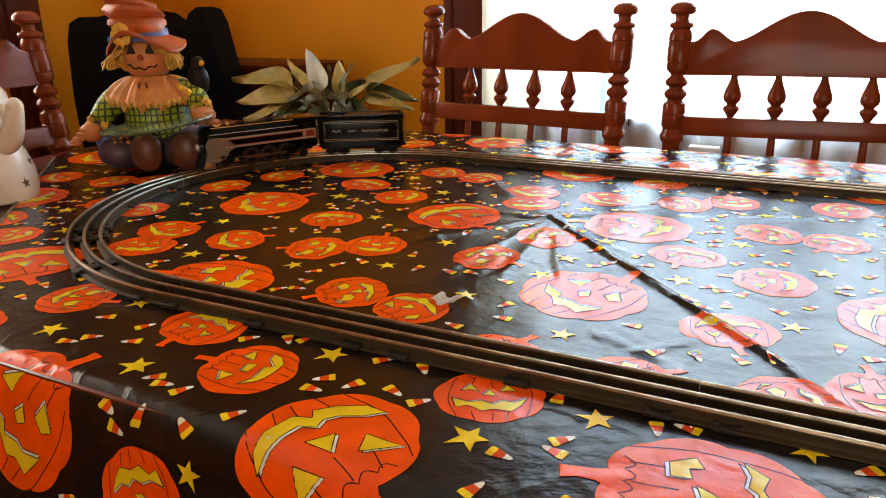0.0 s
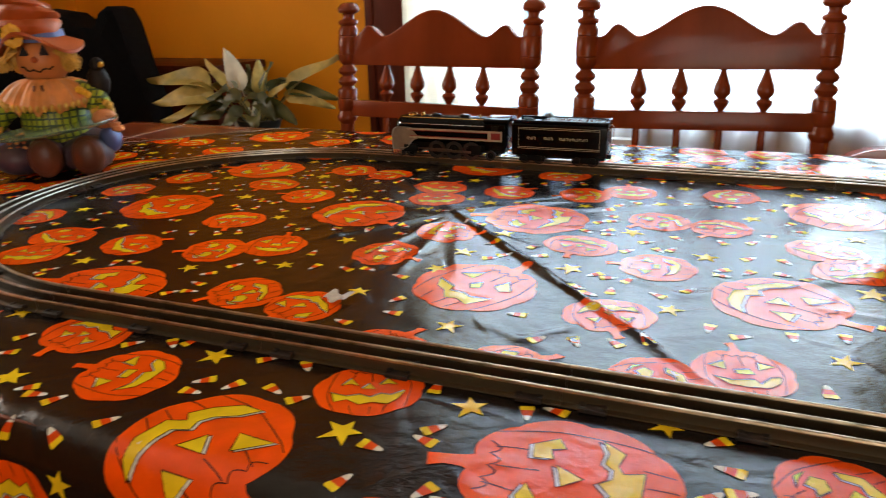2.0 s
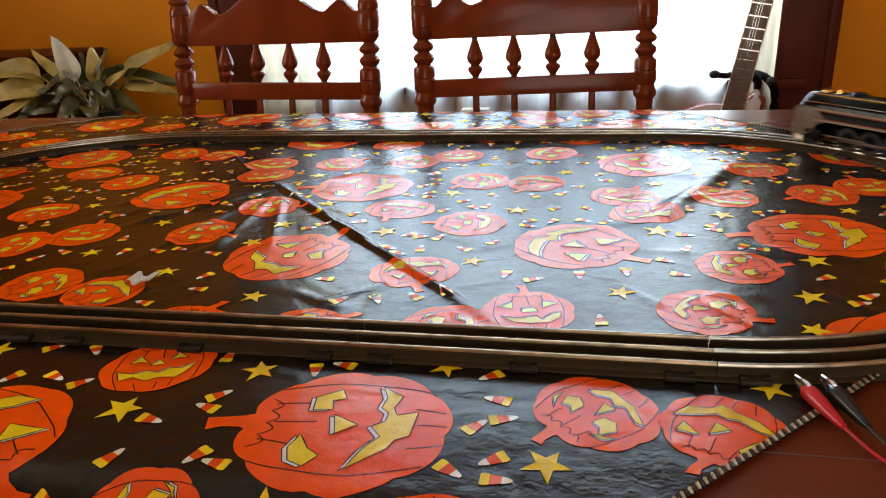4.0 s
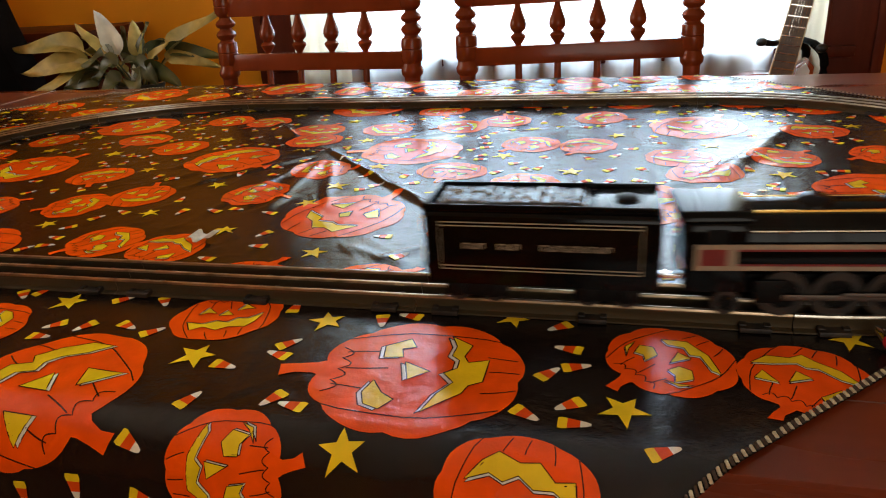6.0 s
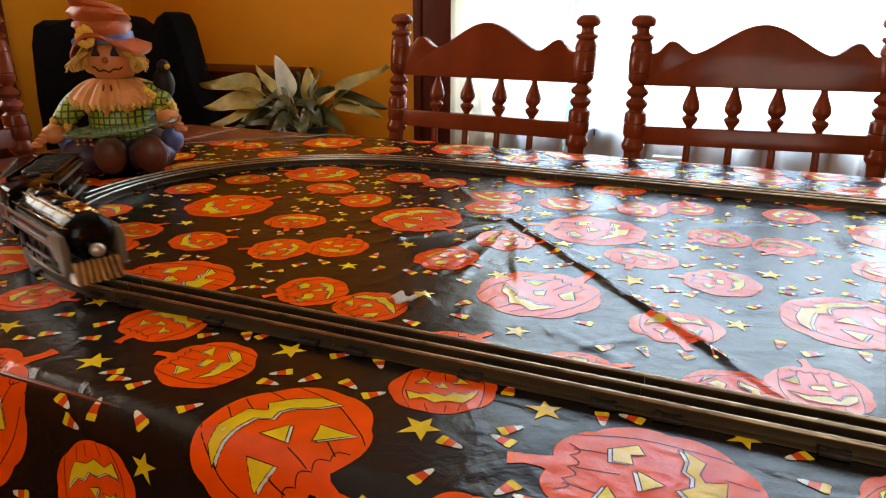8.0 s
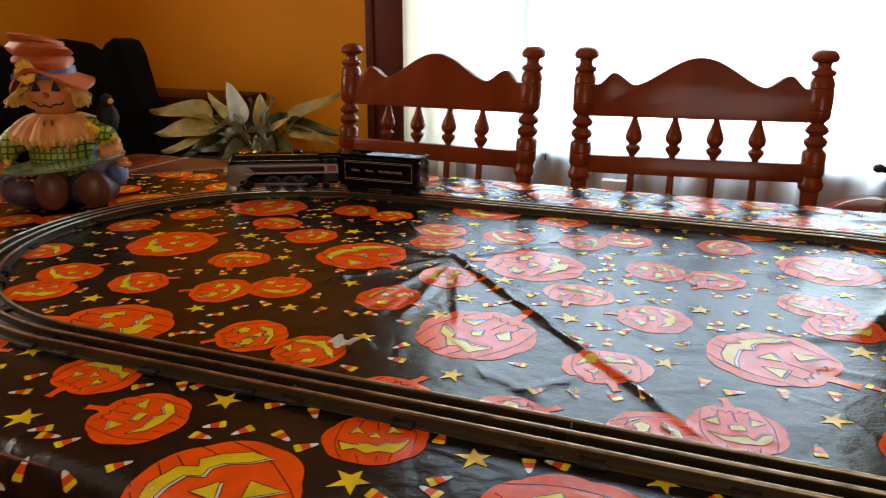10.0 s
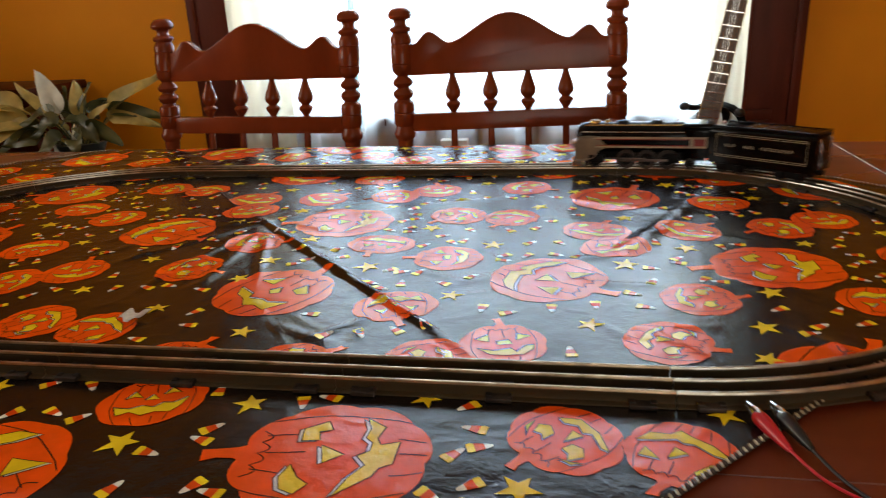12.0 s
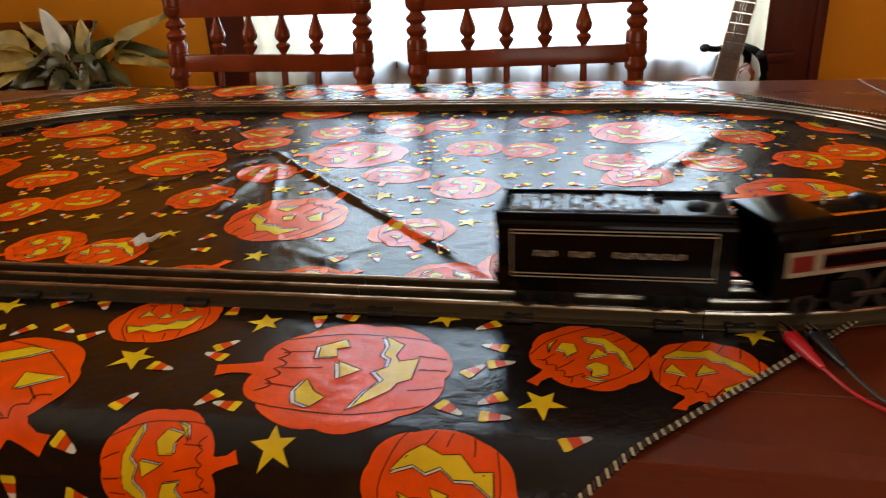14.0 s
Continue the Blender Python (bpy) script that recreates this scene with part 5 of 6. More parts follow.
rings = [[sc.verts.new(p) for p in collar_ring(f)] for f in (0.0, 0.25, 0.5, 0.75, 1.0)] + [[sc.verts.new((p[0] * 0.96, p[1] * 0.96, p[2] - 0.005)) for p in collar_ring(f)] for f in (1.0, 0.5)]
for ra, rb in zip(rings, rings[1:]):
    for k in range(120):
        sc.faces.new((ra[k], ra[(k + 1) % 120], rb[(k + 1) % 120], rb[k])).material_index = M["collar"]
for k in range(44):
    a = 2 * math.pi * k / 44
    ball(sc, (0.081 * math.cos(a), 0.069 * math.sin(a) - 0.004, 0.138 - 0.030 * (0.55 - 0.45 * math.sin(a))), (0.0042, 0.0042, 0.0065), None, M["straw"], 1)
ball(sc, (0, -0.002, 0.178), (0.044, 0.041, 0.039), None, M["skin"], 3)
for s in (-1, 1):
    ball(sc, (s * 0.041, -0.002, 0.182), (0.014, 0.026, 0.026), None, M["straw"], 2)
    for k in range(90):
        # straw hair that bushes out under the brim and curls at its ends
        f, g = (k * 0.618) % 1.0, (k * 0.381) % 1.0
        y0 = -0.036 + 0.050 * f
        out = 0.010 + 0.012 * g
        x0 = 0.036 + 0.006 * math.sin(k)
        pts = spline([(s * x0, y0, 0.202 - 0.012 * g), (s * (x0 + out), y0 - 0.004, 0.190 - 0.014 * g), (s * (x0 + out * (1.1 + 0.4 * math.sin(k * 2.3))), y0 - 0.007, 0.181 - 0.014 * g), (s * (x0 + out * 1.0 + 0.009 * math.sin(k * 1.9)), y0 - 0.010, 0.175 - 0.014 * g)], 3)
        tube(sc, pts, [0.0020 - 0.00012 * q for q in range(len(pts))], 5, M["straw"])
    # eyes
    v = [sc.verts.new(p) for p in ((s * 0.016 - 0.009, -0.0405, 0.186), (s * 0.016 + 0.009, -0.0405, 0.186), (s * 0.016, -0.0395, 0.203))]
    sc.faces.new(v).material_index = M["dark"]
ball(sc, (0, -0.044, 0.180), (0.006, 0.005, 0.005), None, M["hat"], 2)
tube(sc, [(-0.026 + 0.0052 * k, -0.0425 + 0.00028 * (k - 5) ** 2, 0.163 + 0.0022 * math.sin(k * 1.9) + 0.00025 * (k - 5) ** 2) for k in range(11)], 0.0013, 6, M["dark"])
tube(sc, [(-0.006, -0.052, 0.142), (-0.009, -0.056, 0.122)], 0.0022, 6, M["brown"])
tube(sc, [(0.006, -0.052, 0.142), (0.010, -0.056, 0.120)], 0.0022, 6, M["brown"])
# hat: floppy brim, band, folded crown
n = 40
brim = []
for k in range(n):
    a = 2 * math.pi * k / n
    wob = 0.010 * math.sin(3 * a + 0.8) - 0.012 * math.cos(2 * a)
    brim.append(((0.040 * math.cos(a), 0.038 * math.sin(a), 0.209), (0.071 * math.cos(a), 0.064 * math.sin(a), 0.199 + 0.9 * wob)))
lo = [[sc.verts.new(p) for p in q] for q in brim]
hi = [[sc.verts.new((p[0], p[1], p[2] + 0.005)) for p in q] for q in brim]
for k in range(n):
    j = (k + 1) % n
    for quad in ((hi[k][0], hi[k][1], hi[j][1], hi[j][0]), (lo[k][0], lo[j][0], lo[j][1], lo[k][1]), (hi[k][1], lo[k][1], lo[j][1], hi[j][1])):
        sc.faces.new(quad).material_index = M["hat"]
lathe(sc, [(0.041, 0.205), (0.042, 0.212), (0.040, 0.224)], 28, None, M["blue"], False)
slouch = []
for r, z in ((0.040, 0.216), (0.048, 0.223), (0.051, 0.230), (0.047, 0.236), (0.043, 0.238), (0.048, 0.243), (0.051, 0.249), (0.047, 0.254), (0.044, 0.256), (0.047, 0.260), (0.046, 0.265), (0.038, 0.268), (0.026, 0.268), (0.018, 0.262)):
    ring = []
    for k in range(36):
        a = 2 * math.pi * k / 36
        rr = r * (1 + 0.07 * math.sin(2 * a + z * 160) + 0.04 * math.sin(5 * a - z * 210))
        ring.append(sc.verts.new((-0.006 - 0.25 * (z - 0.216) + rr * math.cos(a), 0.92 * rr * math.sin(a), z + 0.0045 * math.sin(a + z * 60) - 0.10 * (rr * math.cos(a) - 0.01))))
    slouch.append(ring)
for ra, rb in zip(slouch, slouch[1:]):
    for k in range(36):
        sc.faces.new((ra[k], ra[(k + 1) % 36], rb[(k + 1) % 36], rb[k])).material_index = M["hat"]
# the crown's hollow is closed by a face coloured dark for its shade
sc.faces.new(slouch[-1]).material_index = M["dark"]
for k in range(8):
    a = 2 * math.pi * k / 8
    ball(sc, (-0.026 + 0.011 * math.cos(a), -0.048, 0.216 + 0.011 * math.sin(a)), (0.0085, 0.004, 0.0085), None, M["yellow"], 1)
ball(sc, (-0.026, -0.051, 0.216), (0.006, 0.004, 0.006), None, M["brown"], 1)
ball(sc, (-0.046, -0.044, 0.208), (0.007, 0.005, 0.007), None, M["blue"], 1)
# crow and small flowers on the shoulder
ball(sc, (0.088, -0.005, 0.140), (0.020, 0.018, 0.028), None, M["dark"], 2)
ball(sc, (0.091, -0.010, 0.168), (0.012, 0.012, 0.012), None, M["dark"], 2)
lathe(sc, [(0.005, 0), (0.0035, 0.008), (0.0005, 0.013)], 10, pose(0.098, -0.016, 0.168, 80, 0, 40), M["yellow"])
for p in ((0.066, -0.030, 0.128), (0.074, -0.032, 0.123), (0.060, -0.034, 0.132)):
    ball(sc, p, 0.007, None, M["yellow"], 1)
scare = part("scarecrow_ornament", sc, (SKIN_TAN, HAT_ORANGE, COLLAR_PEACH, PLAID, DENIM, STRAW, BLUE_RESIN, BROWN_RESIN, YELLOW_RESIN, DARK_RESIN))
scare.matrix_world = pose(-0.826, 0.446, CLOTH_Z + 0.001, 0, 0, 31) @ Matrix.Diagonal((0.83, 0.87, 0.94, 1))
tagged(scare, "painted resin scarecrow ornament with orange hat and plaid shirt", "ornament")
bm = lathe(bmesh.new(), [(0.001, 0.0), (0.060, 0.0), (0.098, 0.003), (0.104, 0.007), (0.103, 0.0095), (0.096, 0.006), (0.060, 0.0035), (0.001, 0.0035)], 48, None, 0, False)
dish = part("glass_dish", bm, GREEN_GLASS)
dish.matrix_world = pose(-0.762, 0.392, CLOTH_Z + 0.073, 0, -7, 31) @ Matrix.Scale(0.80, 4)
tagged(dish, "shallow green glass dish held by the scarecrow ornament", "dish")


# test leads clipped to the near rail
def clip_lead(colour, mat, jaw, tail, line):
    t = thing("clip_lead", colour + " alligator clip lead fastened to the track rail", "test lead", "clip leads")
    j, k = Vector(jaw), Vector(tail)
    d = (k - j).normalized()
    bm = bmesh.new()
    side = d.cross(Vector((0, 0, 1))).normalized()
    for s in (-1, 1):
        tube(bm, [j + Vector((0, 0, 0.0012 * s)), j + d * 0.010 + Vector((0, 0, 0.0028 * s)), j + d * 0.018 + Vector((0, 0, 0.002 * s))], [0.0012, 0.0022, 0.0022], 8)
    part("jaws", bm, CHROME, t, "nickel jaws")
    bm = bmesh.new()
    tube(bm, spline([j + d * 0.010, j + d * 0.018, j + d * 0.030, k], 4), [0.0034, 0.0042, 0.0046, 0.0047, 0.0046, 0.0044, 0.0041, 0.0038, 0.0034, 0.003, 0.0026, 0.0021, 0.0016], 12)
    part("boot", bm, mat, t)
    part("wire", tube(bmesh.new(), spline([k, *line], 8), 0.00095, 8), mat, t)


clip_lead("red", RED_VINYL, (0.3150, 0.0170, 0.7585), (0.3290, -0.0225, 0.7545), ((0.342, -0.043, 0.7505), (0.362, -0.060, 0.7500), (0.382, -0.062, 0.7500), (0.408, -0.048, 0.7500), (0.47, -0.02, 0.7500), (0.60, 0.02, 0.7500), (0.90, 0.05, 0.7500)))
clip_lead("black", BLACK_VINYL_WIRE, (0.3290, 0.0185, 0.7585), (0.3410, -0.0205, 0.7545), ((0.352, -0.042, 0.7500), (0.366, -0.063, 0.7500), (0.388, -0.074, 0.7500), (0.43, -0.072, 0.7500), (0.55, -0.03, 0.7500), (0.88, 0.02, 0.7500)))
# a torn scrap of vinyl
bm = bmesh.new()
prev = None
for k in range(7):
    a = -0.177 + 0.004 * k
    y = 0.121 + 0.004 * math.sin(k * 1.3)
    z = cloth_height(a, y) + 0.001 + 0.0035 * abs(math.sin(k * 0.9))
    pr = (bm.verts.new((a, y - 0.006, z)), bm.verts.new((a + 0.003, y + 0.007, z + 0.002)), bm.verts.new((a, y - 0.006, z + 0.0006)), bm.verts.new((a + 0.003, y + 0.007, z + 0.0026)))
    if prev:
        bm.faces.new((prev[0], prev[1], pr[1], pr[0]))
        bm.faces.new((prev[2], pr[2], pr[3], prev[3]))
    prev = pr
tagged(part("vinyl_scrap", bm, BACKING), "small curled pale scrap of torn vinyl on the cloth", "scrap")

# ---- the corner behind the table ----
cabinet = thing("low_cabinet", "low dark red-brown wooden cabinet against the ochre wall", "cabinet")
part("body", box(bmesh.new(), -2.05, -1.36, 1.50, 1.755, 0.0, 0.785, 0.004), TRIM_WOOD, cabinet)
part("top", box(bmesh.new(), -2.07, -1.34, 1.48, 1.757, 0.786, 0.812, 0.005), TRIM_WOOD, cabinet)
bag = bmesh.new()
outline = [(-0.22, 0.0), (-0.225, 0.30), (-0.215, 0.46), (-0.20, 0.515), (-0.175, 0.528), (-0.15, 0.52), (-0.09, 0.535), (-0.02, 0.548), (0.06, 0.535), (0.10, 0.505), (0.135, 0.50), (0.15, 0.535), (0.175, 0.552), (0.20, 0.545), (0.215, 0.51), (0.235, 0.40), (0.262, 0.27), (0.30, 0.10), (0.31, 0.0)]
prism(bag, [(x, z) for x, z in outline], -0.11, 0.09, 0.03)
ob = part("back_cushion", bag, BLACK_CLOTH)
black_chair = thing("black_armchair", "black padded armchair standing in the corner", "armchair", at=pose(-1.695, 1.262, 0, 0, 0, 24))
ob.parent = black_chair
ob.location = (0, 0, 0.44)
part("seat", box(bmesh.new(), -0.30, 0.30, -0.42, 0.0, 0.32, 0.46, 0.03), BLACK_CLOTH, black_chair)
part("tag", box(bmesh.new(), 0.06, 0.13, -0.118, -0.112, 0.655, 0.672, 0.001), BROWN_RESIN, black_chair, "dull red label strip")
for x in (-0.26, 0.26):
    for y in (-0.38, 0.05):
        part("leg", box(bmesh.new(), x - 0.02, x + 0.02, y - 0.02, y + 0.02, 0.0, 0.33, 0.003), LOCO_MATT, black_chair)
stand = thing("plant_stand", "small side table covered with a dark green cloth", "side table")
part("top", box(bmesh.new(), -1.42, -0.78, 1.12, 1.44, 0.618, 0.640, 0.006), GREEN_CLOTH, stand)
for x in (-1.39, -0.81):
    for y in (1.15, 1.41):
        part("leg", box(bmesh.new(), x - 0.018, x + 0.018, y - 0.018, y + 0.018, 0.0, 0.618, 0.003), TRIM_WOOD, stand)

plant = thing("peace_lily", "potted peace lily with drooping cream and green leaves", "plant", at=pose(-1.085, 1.33, 0.6405))
part("pot", lathe(bmesh.new(), [(0.045, 0.0), (0.062, 0.035), (0.064, 0.044), (0.058, 0.046), (0.054, 0.034)], 24, None, 0, False), POT, plant)


def leaf(name, base, tip, wide, droop, mat, twist):
    """A long pointed leaf with a fold along its midrib, on a thin stalk."""
    b, t = Vector(base), Vector(tip)
    mid = (b + t) / 2 + Vector((0, 0, droop))
    line = spline([b, b.lerp(mid, 0.6) + Vector((0, 0, droop * 0.35)), mid, t], 6)
    bm = bmesh.new()
    n = len(line)
    start = int(n * 0.42)
    tube(bm, line[:start + 1], 0.0022, 6)
    prev = None
    for k in range(start, n):
        u = (k - start) / (n - 1 - start)
        w = 0.90 * wide * (math.sin(math.pi * min(1, u ** 0.75)) ** 0.8) * 0.5 + 0.0006
        d = (line[min(k + 1, n - 1)] - line[k - 1]).normalized()
        side = d.cross(Vector((0.2 * math.sin(twist), -0.85, 0.55))).normalized()
        side = Matrix.Rotation(twist, 3, d) @ side
        nrm = side.cross(d).normalized()
        wav = 0.24 * wide * math.sin(5 * u + twist)
        row = [bm.verts.new(line[k] + side * w * a + nrm * (0.28 * abs(a) * w + wav * a * a)) for a in (-1, -0.5, 0, 0.5, 1)]
        if prev:
            for i in range(4):
                bm.faces.new((prev[i], prev[i + 1], row[i + 1], row[i]))
        prev = row
    part(name, bm, mat, plant)


# base and tip in the plant's own space: x along the window wall, z up
LEAVES = (
    ("spathe", (-0.02, 0.0, 0.03), (-0.110, 0.02, 0.236), 0.062, 0.02, LEAF_WHITE, 0.2),
    ("spathe", (-0.02, 0.01, 0.03), (-0.185, 0.03, 0.205), 0.048, 0.01, LEAF_PALE, 0.6),
    ("leaf", (-0.03, 0.0, 0.03), (-0.375, -0.02, 0.150), 0.066, 0.06, LEAF_PALE, 0.1),
    ("leaf", (-0.03, 0.0, 0.03), (-0.330, -0.05, 0.085), 0.070, 0.05, LEAF_PALE, -0.2),
    ("leaf", (-0.03, 0.0, 0.03), (-0.290, -0.07, 0.040), 0.064, 0.045, LEAF_PALE, 0.3),
    ("leaf", (-0.03, 0.01, 0.03), (-0.245, 0.05, 0.120), 0.048, 0.05, LEAF, 0.3),
    ("leaf", (-0.02, 0.02, 0.03), (-0.205, 0.06, 0.165), 0.012, 0.03, LEAF_PALE, 0.0),
    ("leaf", (-0.01, 0.0, 0.03), (-0.080, -0.02, 0.150), 0.030, 0.00, LEAF_PALE, 0.8),
    ("leaf", (0.0, 0.0, 0.03), (-0.055, 0.04, 0.190), 0.050, 0.02, LEAF, -0.4),
    ("leaf", (0.01, 0.0, 0.03), (-0.005, 0.03, 0.205), 0.050, 0.02, LEAF_PALE, 0.5),
    ("leaf", (0.01, 0.0, 0.03), (0.040, 0.02, 0.200), 0.044, 0.02, LEAF, -0.5),
    ("leaf", (0.02, -0.01, 0.03), (0.050, -0.02, 0.175), 0.026, 0.02, LEAF_PALE, -0.7),
    ("leaf", (0.02, 0.0, 0.03), (0.245, 0.03, 0.220), 0.066, 0.02, LEAF_PALE, -0.3),
    ("leaf", (0.02, 0.0, 0.03), (0.255, 0.01, 0.105), 0.042, 0.06, LEAF, 0.2),
    ("leaf", (0.02, 0.0, 0.03), (0.245, 0.0, 0.080), 0.040, 0.055, LEAF_PALE, 0.5),
    ("leaf", (0.02, -0.01, 0.03), (0.120, -0.02, 0.150), 0.022, 0.03, LEAF_PALE, 0.1),
    ("spathe", (0.0, -0.03, 0.0), (0.028, -0.05, 0.100), 0.022, 0.00, LEAF_WHITE, 0.6),
    ("spathe", (-0.02, -0.04, 0.0), (-0.040, -0.06, 0.050), 0.026, 0.00, LEAF_WHITE, -0.6),
    ("leaf", (0.0, 0.02, 0.03), (-0.155, 0.08, 0.110), 0.055, 0.05, LEAF, 0.7),
    ("leaf", (0.0, 0.02, 0.03), (0.10, 0.08, 0.120), 0.060, 0.05, LEAF, -0.6),
    ("leaf", (0.0, -0.02, 0.03), (-0.105, -0.06, 0.070), 0.055, 0.05, LEAF, 0.2),
    ("leaf", (0.0, -0.02, 0.03), (0.090, -0.06, 0.055), 0.055, 0.05, LEAF, -0.2),
    ("leaf", (0.0, -0.01, 0.03), (-0.165, -0.03, 0.095), 0.050, 0.06, LEAF, 0.4),
    ("leaf", (0.0, 0.0, 0.03), (0.0, -0.05, 0.110), 0.055, 0.03, LEAF, 0.9),
    ("leaf", (-0.03, -0.02, 0.03), (-0.220, -0.06, 0.030), 0.060, 0.05, LEAF, 0.5),
    ("leaf", (-0.03, -0.02, 0.03), (-0.180, -0.08, 0.050), 0.055, 0.03, LEAF, -0.5),
    ("leaf", (-0.01, 0.02, 0.03), (-0.090, 0.05, 0.140), 0.060, 0.03, LEAF, 1.2),
    ("leaf", (0.02, 0.02, 0.03), (0.060, 0.05, 0.150), 0.058, 0.03, LEAF, -1.2),
    ("leaf", (0.02, -0.02, 0.03), (0.150, -0.05, 0.040), 0.055, 0.05, LEAF, 0.6),
    ("leaf", (0.0, -0.03, 0.02), (-0.060, -0.10, 0.035), 0.055, 0.03, LEAF, 0.1),
    ("leaf", (0.02, -0.03, 0.02), (0.050, -0.10, 0.040), 0.055, 0.03, LEAF, -0.1),
)
for args in LEAVES:
    leaf(*args)

# guitar on its stand beside the window
guitar = thing("guitar", "red-brown guitar with fretted rosewood neck on a stand", "guitar", at=pose(0.553, 1.60, 0.585, -3, 10.2, 0))
part("fretboard", prism(bmesh.new(), [(-0.027, -0.10), (0.027, -0.10), (0.0215, 0.395), (-0.0215, 0.395)], -0.008, 0.0, 0.001), FRETBOARD, guitar)
part("neck", prism(bmesh.new(), [(-0.024, -0.05), (0.024, -0.05), (0.0205, 0.395), (-0.0205, 0.395)], 0.0002, 0.016, 0.004), MAPLE, guitar)
for s in (-1, 1):
    part("binding", prism(bmesh.new(), [(s * 0.0272, -0.10), (s * 0.0292, -0.10), (s * 0.0237, 0.395), (s * 0.0217, 0.395)][::s], -0.0085, 0.0, 0), MAPLE, guitar)
for k in range(1, 20):
    z = 0.395 - 0.645 * (1 - 2 ** (-k / 12))
    h = 0.0215 + 0.0055 * (0.395 - z) / 0.495
    part("fret", box(bmesh.new(), -h, h, -0.0095, -0.0075, z - 0.0011, z + 0.0011), CHROME, guitar)
part("nut", box(bmesh.new(), -0.0225, 0.0225, -0.011, 0.0, 0.395, 0.400, 0.0008), CERAMIC, guitar)
part("headstock", prism(bmesh.new(), [(-0.022, 0.401), (0.022, 0.401), (0.036, 0.45), (0.033, 0.57), (0.0, 0.585), (-0.033, 0.57), (-0.036, 0.45)], -0.004, 0.012, 0.002), HEADSTOCK, guitar)
for s in (-1, 1):
    for z in (0.445, 0.49, 0.535):
        part("tuner", lathe(bmesh.new(), [(0.005, 0.0), (0.006, 0.003), (0.004, 0.008), (0.0035, 0.014), (0.001, 0.015)], 12, pose(s * 0.02, -0.004, z, 90)), CHROME, guitar)
for x in (-0.015, -0.009, -0.003, 0.003, 0.009, 0.015):
    part("string", tube(bmesh.new(), [(x * 1.1, -0.0115, -0.20), (x, -0.011, 0.396)], 0.0004, 5), CHROME, guitar)
o = []
for k in range(40):
    a = 2 * math.pi * k / 40
    r = 0.15 + 0.035 * math.cos(2 * a) * (1 if math.sin(a) < 0 else 0.6)
    o.append((1.05 * r * math.cos(a), -0.138 + 1.38 * r * math.sin(a)))
part("body", prism(bmesh.new(), o, 0.0005, 0.075, 0.006), GUITAR_RED, guitar)
part("horn", prism(bmesh.new(), [(0.030, -0.06), (0.0335, 0.066), (0.052, 0.088), (0.074, 0.070), (0.082, 0.0), (0.085, -0.06)], 0.0005, 0.045, 0.006), GUITAR_RED, guitar)
part("pickguard", prism(bmesh.new(), [(0.031, -0.06), (0.0335, 0.058), (0.050, 0.076), (0.064, 0.060), (0.066, 0.0), (0.060, -0.06)], -0.0035, 0.0, 0.0008), PAPER, guitar, "pale grey pickguard")
stand2 = thing("guitar_stand", "black metal guitar stand with rubber-tipped neck yoke", "stand")
part("post", tube(bmesh.new(), [(0.64, 1.69, 0.0), (0.638, 1.69, 0.60), (0.628, 1.672, 0.675), (0.600, 1.655, 0.705)], 0.011, 12), LOCO_MATT, stand2)
part("yoke", tube(bmesh.new(), spline([(0.503, 1.575, 0.709), (0.53, 1.578, 0.704), (0.56, 1.640, 0.700), (0.600, 1.655, 0.703), (0.625, 1.600, 0.700), (0.640, 1.572, 0.690)], 5), 0.0075, 10), LOCO_MATT, stand2)
for p in ((0.503, 1.573, 0.709), (0.640, 1.570, 0.690)):
    part("rubber_tip", ball(bmesh.new(), p, (0.014, 0.013, 0.011)), BLACK_VINYL_WIRE, stand2)
part("strap", tube(bmesh.new(), spline([(0.625, 1.60, 0.700), (0.655, 1.598, 0.66), (0.655, 1.60, 0.56), (0.648, 1.61, 0.40)], 5), 0.010, 10), BLACK_CLOTH, stand2)
part("foot", tube(bmesh.new(), [(0.44, 1.55, 0.012), (0.64, 1.69, 0.02), (0.80, 1.56, 0.012)], 0.011, 10), LOCO_MATT, stand2)
# paper box on the sill
box_ob = part("paper_box", box(bmesh.new(), -0.165, -0.085, 1.66, 1.70, 0.50, 0.612, 0.002), PAPER)
tagged(box_ob, "small white paper box standing on a shelf by the curtain", "box")
shelf = part("sill_shelf", box(bmesh.new(), -0.40, 0.20, 1.62, 1.715, 0.475, 0.4995, 0.003), TRIM_WOOD)
tagged(shelf, "narrow dark wooden shelf below the window", "shelf")


# ---- motion ----
S_TIMES = (0.0, 0.5, 1.0, 1.5, 2.0, 2.5, 3.0, 3.6, 4.5, 5.3, 5.5, 6.0, 6.5, 7.0, 7.6, 8.6, 9.5, 10.0, 10.5, 11.0, 11.5, 12.0, 12.5, 13.0, 13.5, 14.0)
S_LEAD = (-0.099, 0.011, 0.120, 0.240, 0.376, 0.570, 0.788, 1.036, 1.380, 1.640, 1.7015, 1.853, 2.022, 2.244, 2.490, 2.905, 3.221, 3.370, 3.502, 3.703, 3.940, 4.222, 4.462, 4.675, 4.883, 5.050)
LOOP = 2 * (RX1 - RX0) + 2 * math.pi * RAD


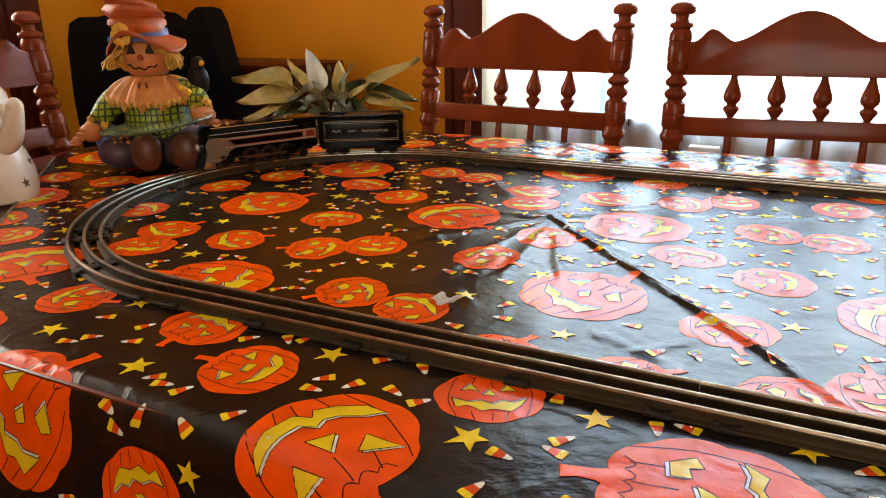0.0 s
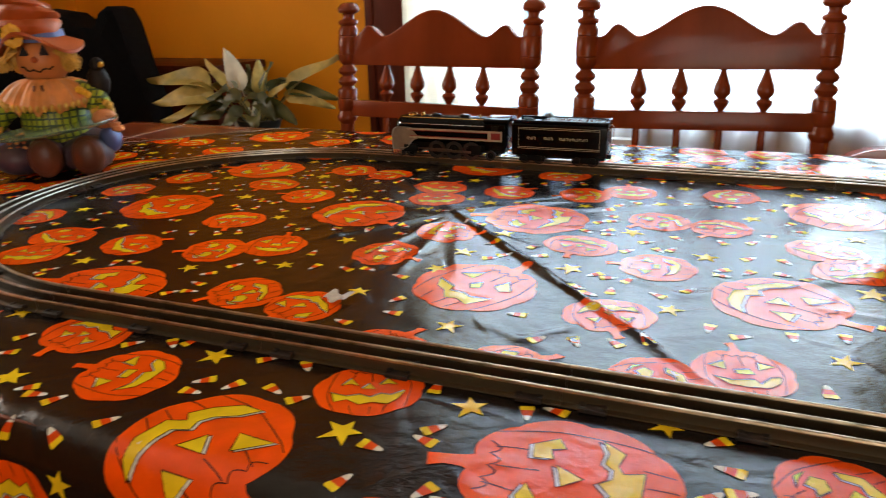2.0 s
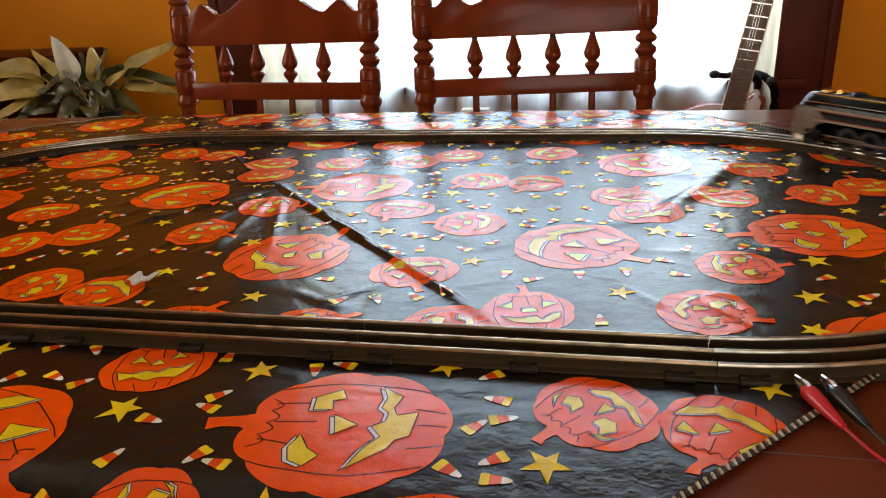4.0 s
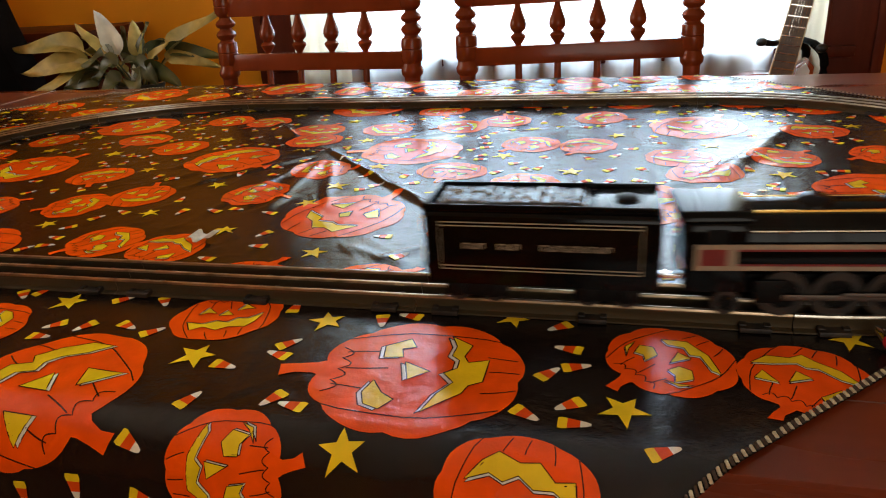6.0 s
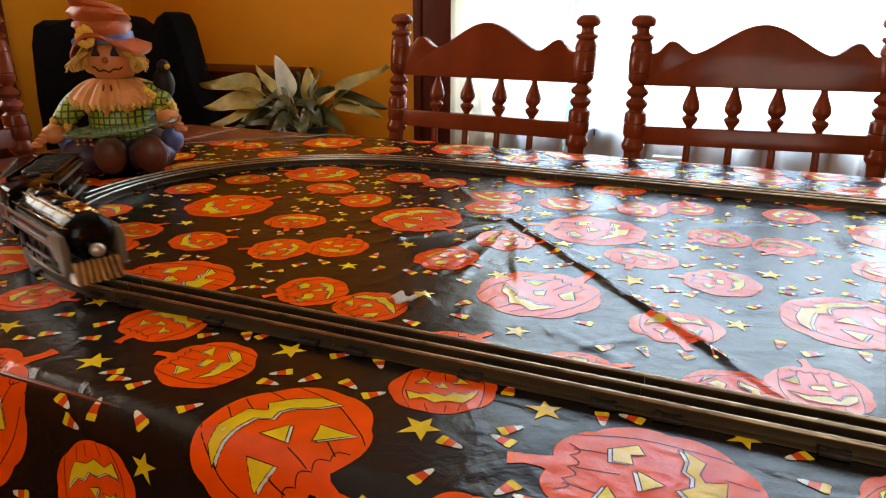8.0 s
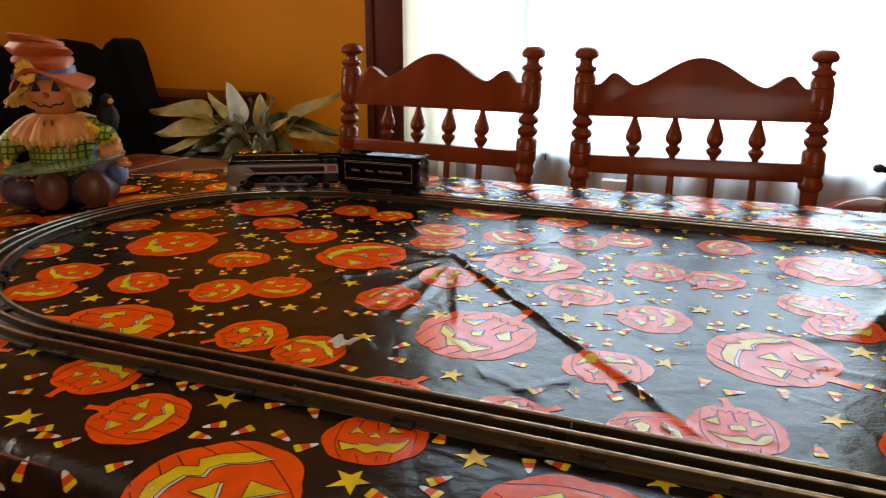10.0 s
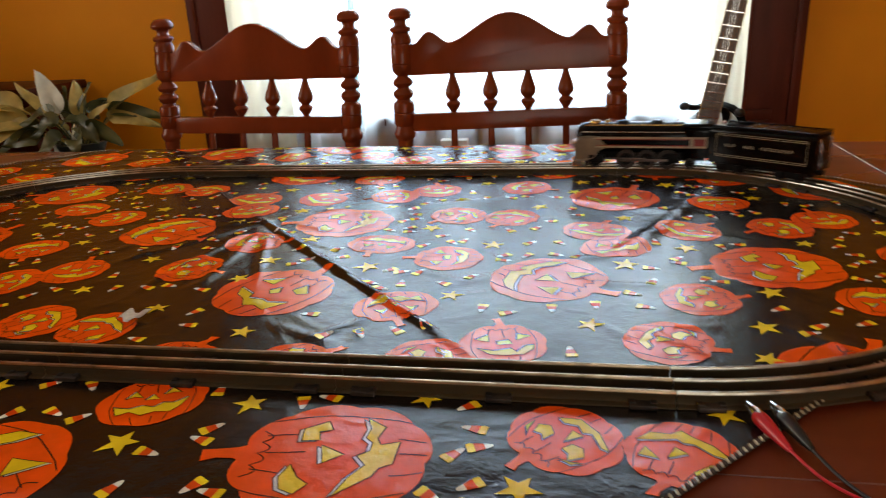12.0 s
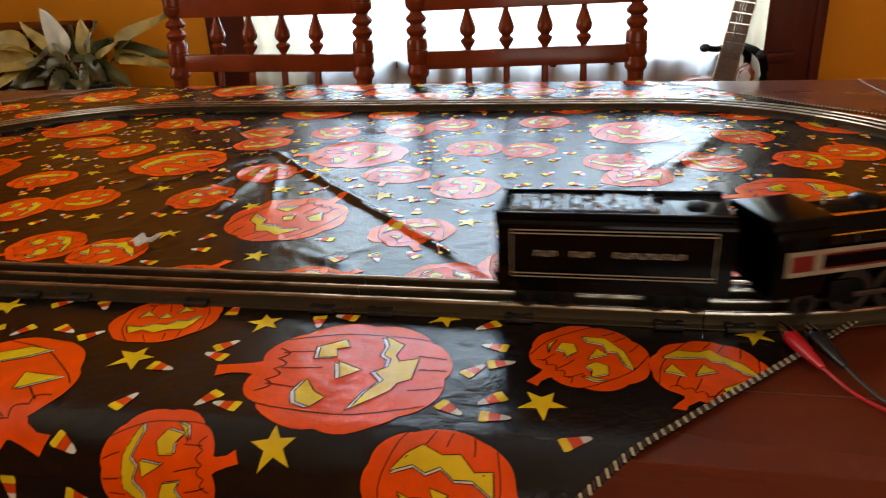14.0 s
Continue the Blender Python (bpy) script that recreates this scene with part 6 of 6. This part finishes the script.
def travelled(t):
    """The way of the tender's leading end along the oval, by a smooth curve through the timed places."""
    i = max(0, min(len(S_TIMES) - 2, sum(1 for v in S_TIMES if v <= t) - 1))

    def slope(k):
        a, b = max(0, k - 1), min(len(S_TIMES) - 1, k + 1)
        return (S_LEAD[b] - S_LEAD[a]) / (S_TIMES[b] - S_TIMES[a])
    h = S_TIMES[i + 1] - S_TIMES[i]
    u = (t - S_TIMES[i]) / h
    return (2 * u ** 3 - 3 * u * u + 1) * S_LEAD[i] + (u ** 3 - 2 * u * u + u) * h * slope(i) + (3 * u * u - 2 * u ** 3) * S_LEAD[i + 1] + (u ** 3 - u * u) * h * slope(i + 1)


def on_track(s):
    """The place on the middle rail, s metres on from the far straight's west end, clockwise."""
    s %= LOOP
    run, bend = RX1 - RX0, math.pi * RAD
    if s < run:
        return Vector((RX0 + s, RY1, RAIL_Z))
    s -= run
    if s < bend:
        a = math.pi / 2 - s / RAD
        return Vector((RX1 + RAD * math.cos(a), RYC + RAD * math.sin(a), RAIL_Z))
    s -= bend
    if s < run:
        return Vector((RX1 - s, RY0, RAIL_Z))
    a = -math.pi / 2 - (s - run) / RAD
    return Vector((RX0 + RAD * math.cos(a), RYC + RAD * math.sin(a), RAIL_Z))


def car_pose(s, half):
    """A car whose middle is s along the oval, carried on two pivots; its front looks back along the way."""
    a, b = on_track(s - half), on_track(s + half)
    d = a - b
    m = (a + b) / 2
    return Matrix.Translation((m.x, m.y, RAIL_Z)) @ Matrix.Rotation(math.atan2(d.y, d.x), 4, 'Z')


def motions():
    ts = [k * 0.1 for k in range(141)]
    walk(tender, [(t, car_pose(travelled(t) - 0.0705, 0.040)) for t in ts])
    walk(loco, [(t, car_pose(travelled(t) - 0.2385, 0.045)) for t in ts])
    fine = [k / 30 for k in range(421)]
    for ob, (x, y, z, flip), r in tender_wheels + loco_wheels:
        sign = -1 if flip else 1
        walk(ob, [(t, Matrix.Translation((x, y, z)) @ Matrix.Rotation(radians(flip), 4, 'Z') @ Matrix.Rotation(-sign * travelled(t) / max(r, 0.0125), 4, 'Y')) for t in fine[::1 if r > 0.01 else 1]])


motions()
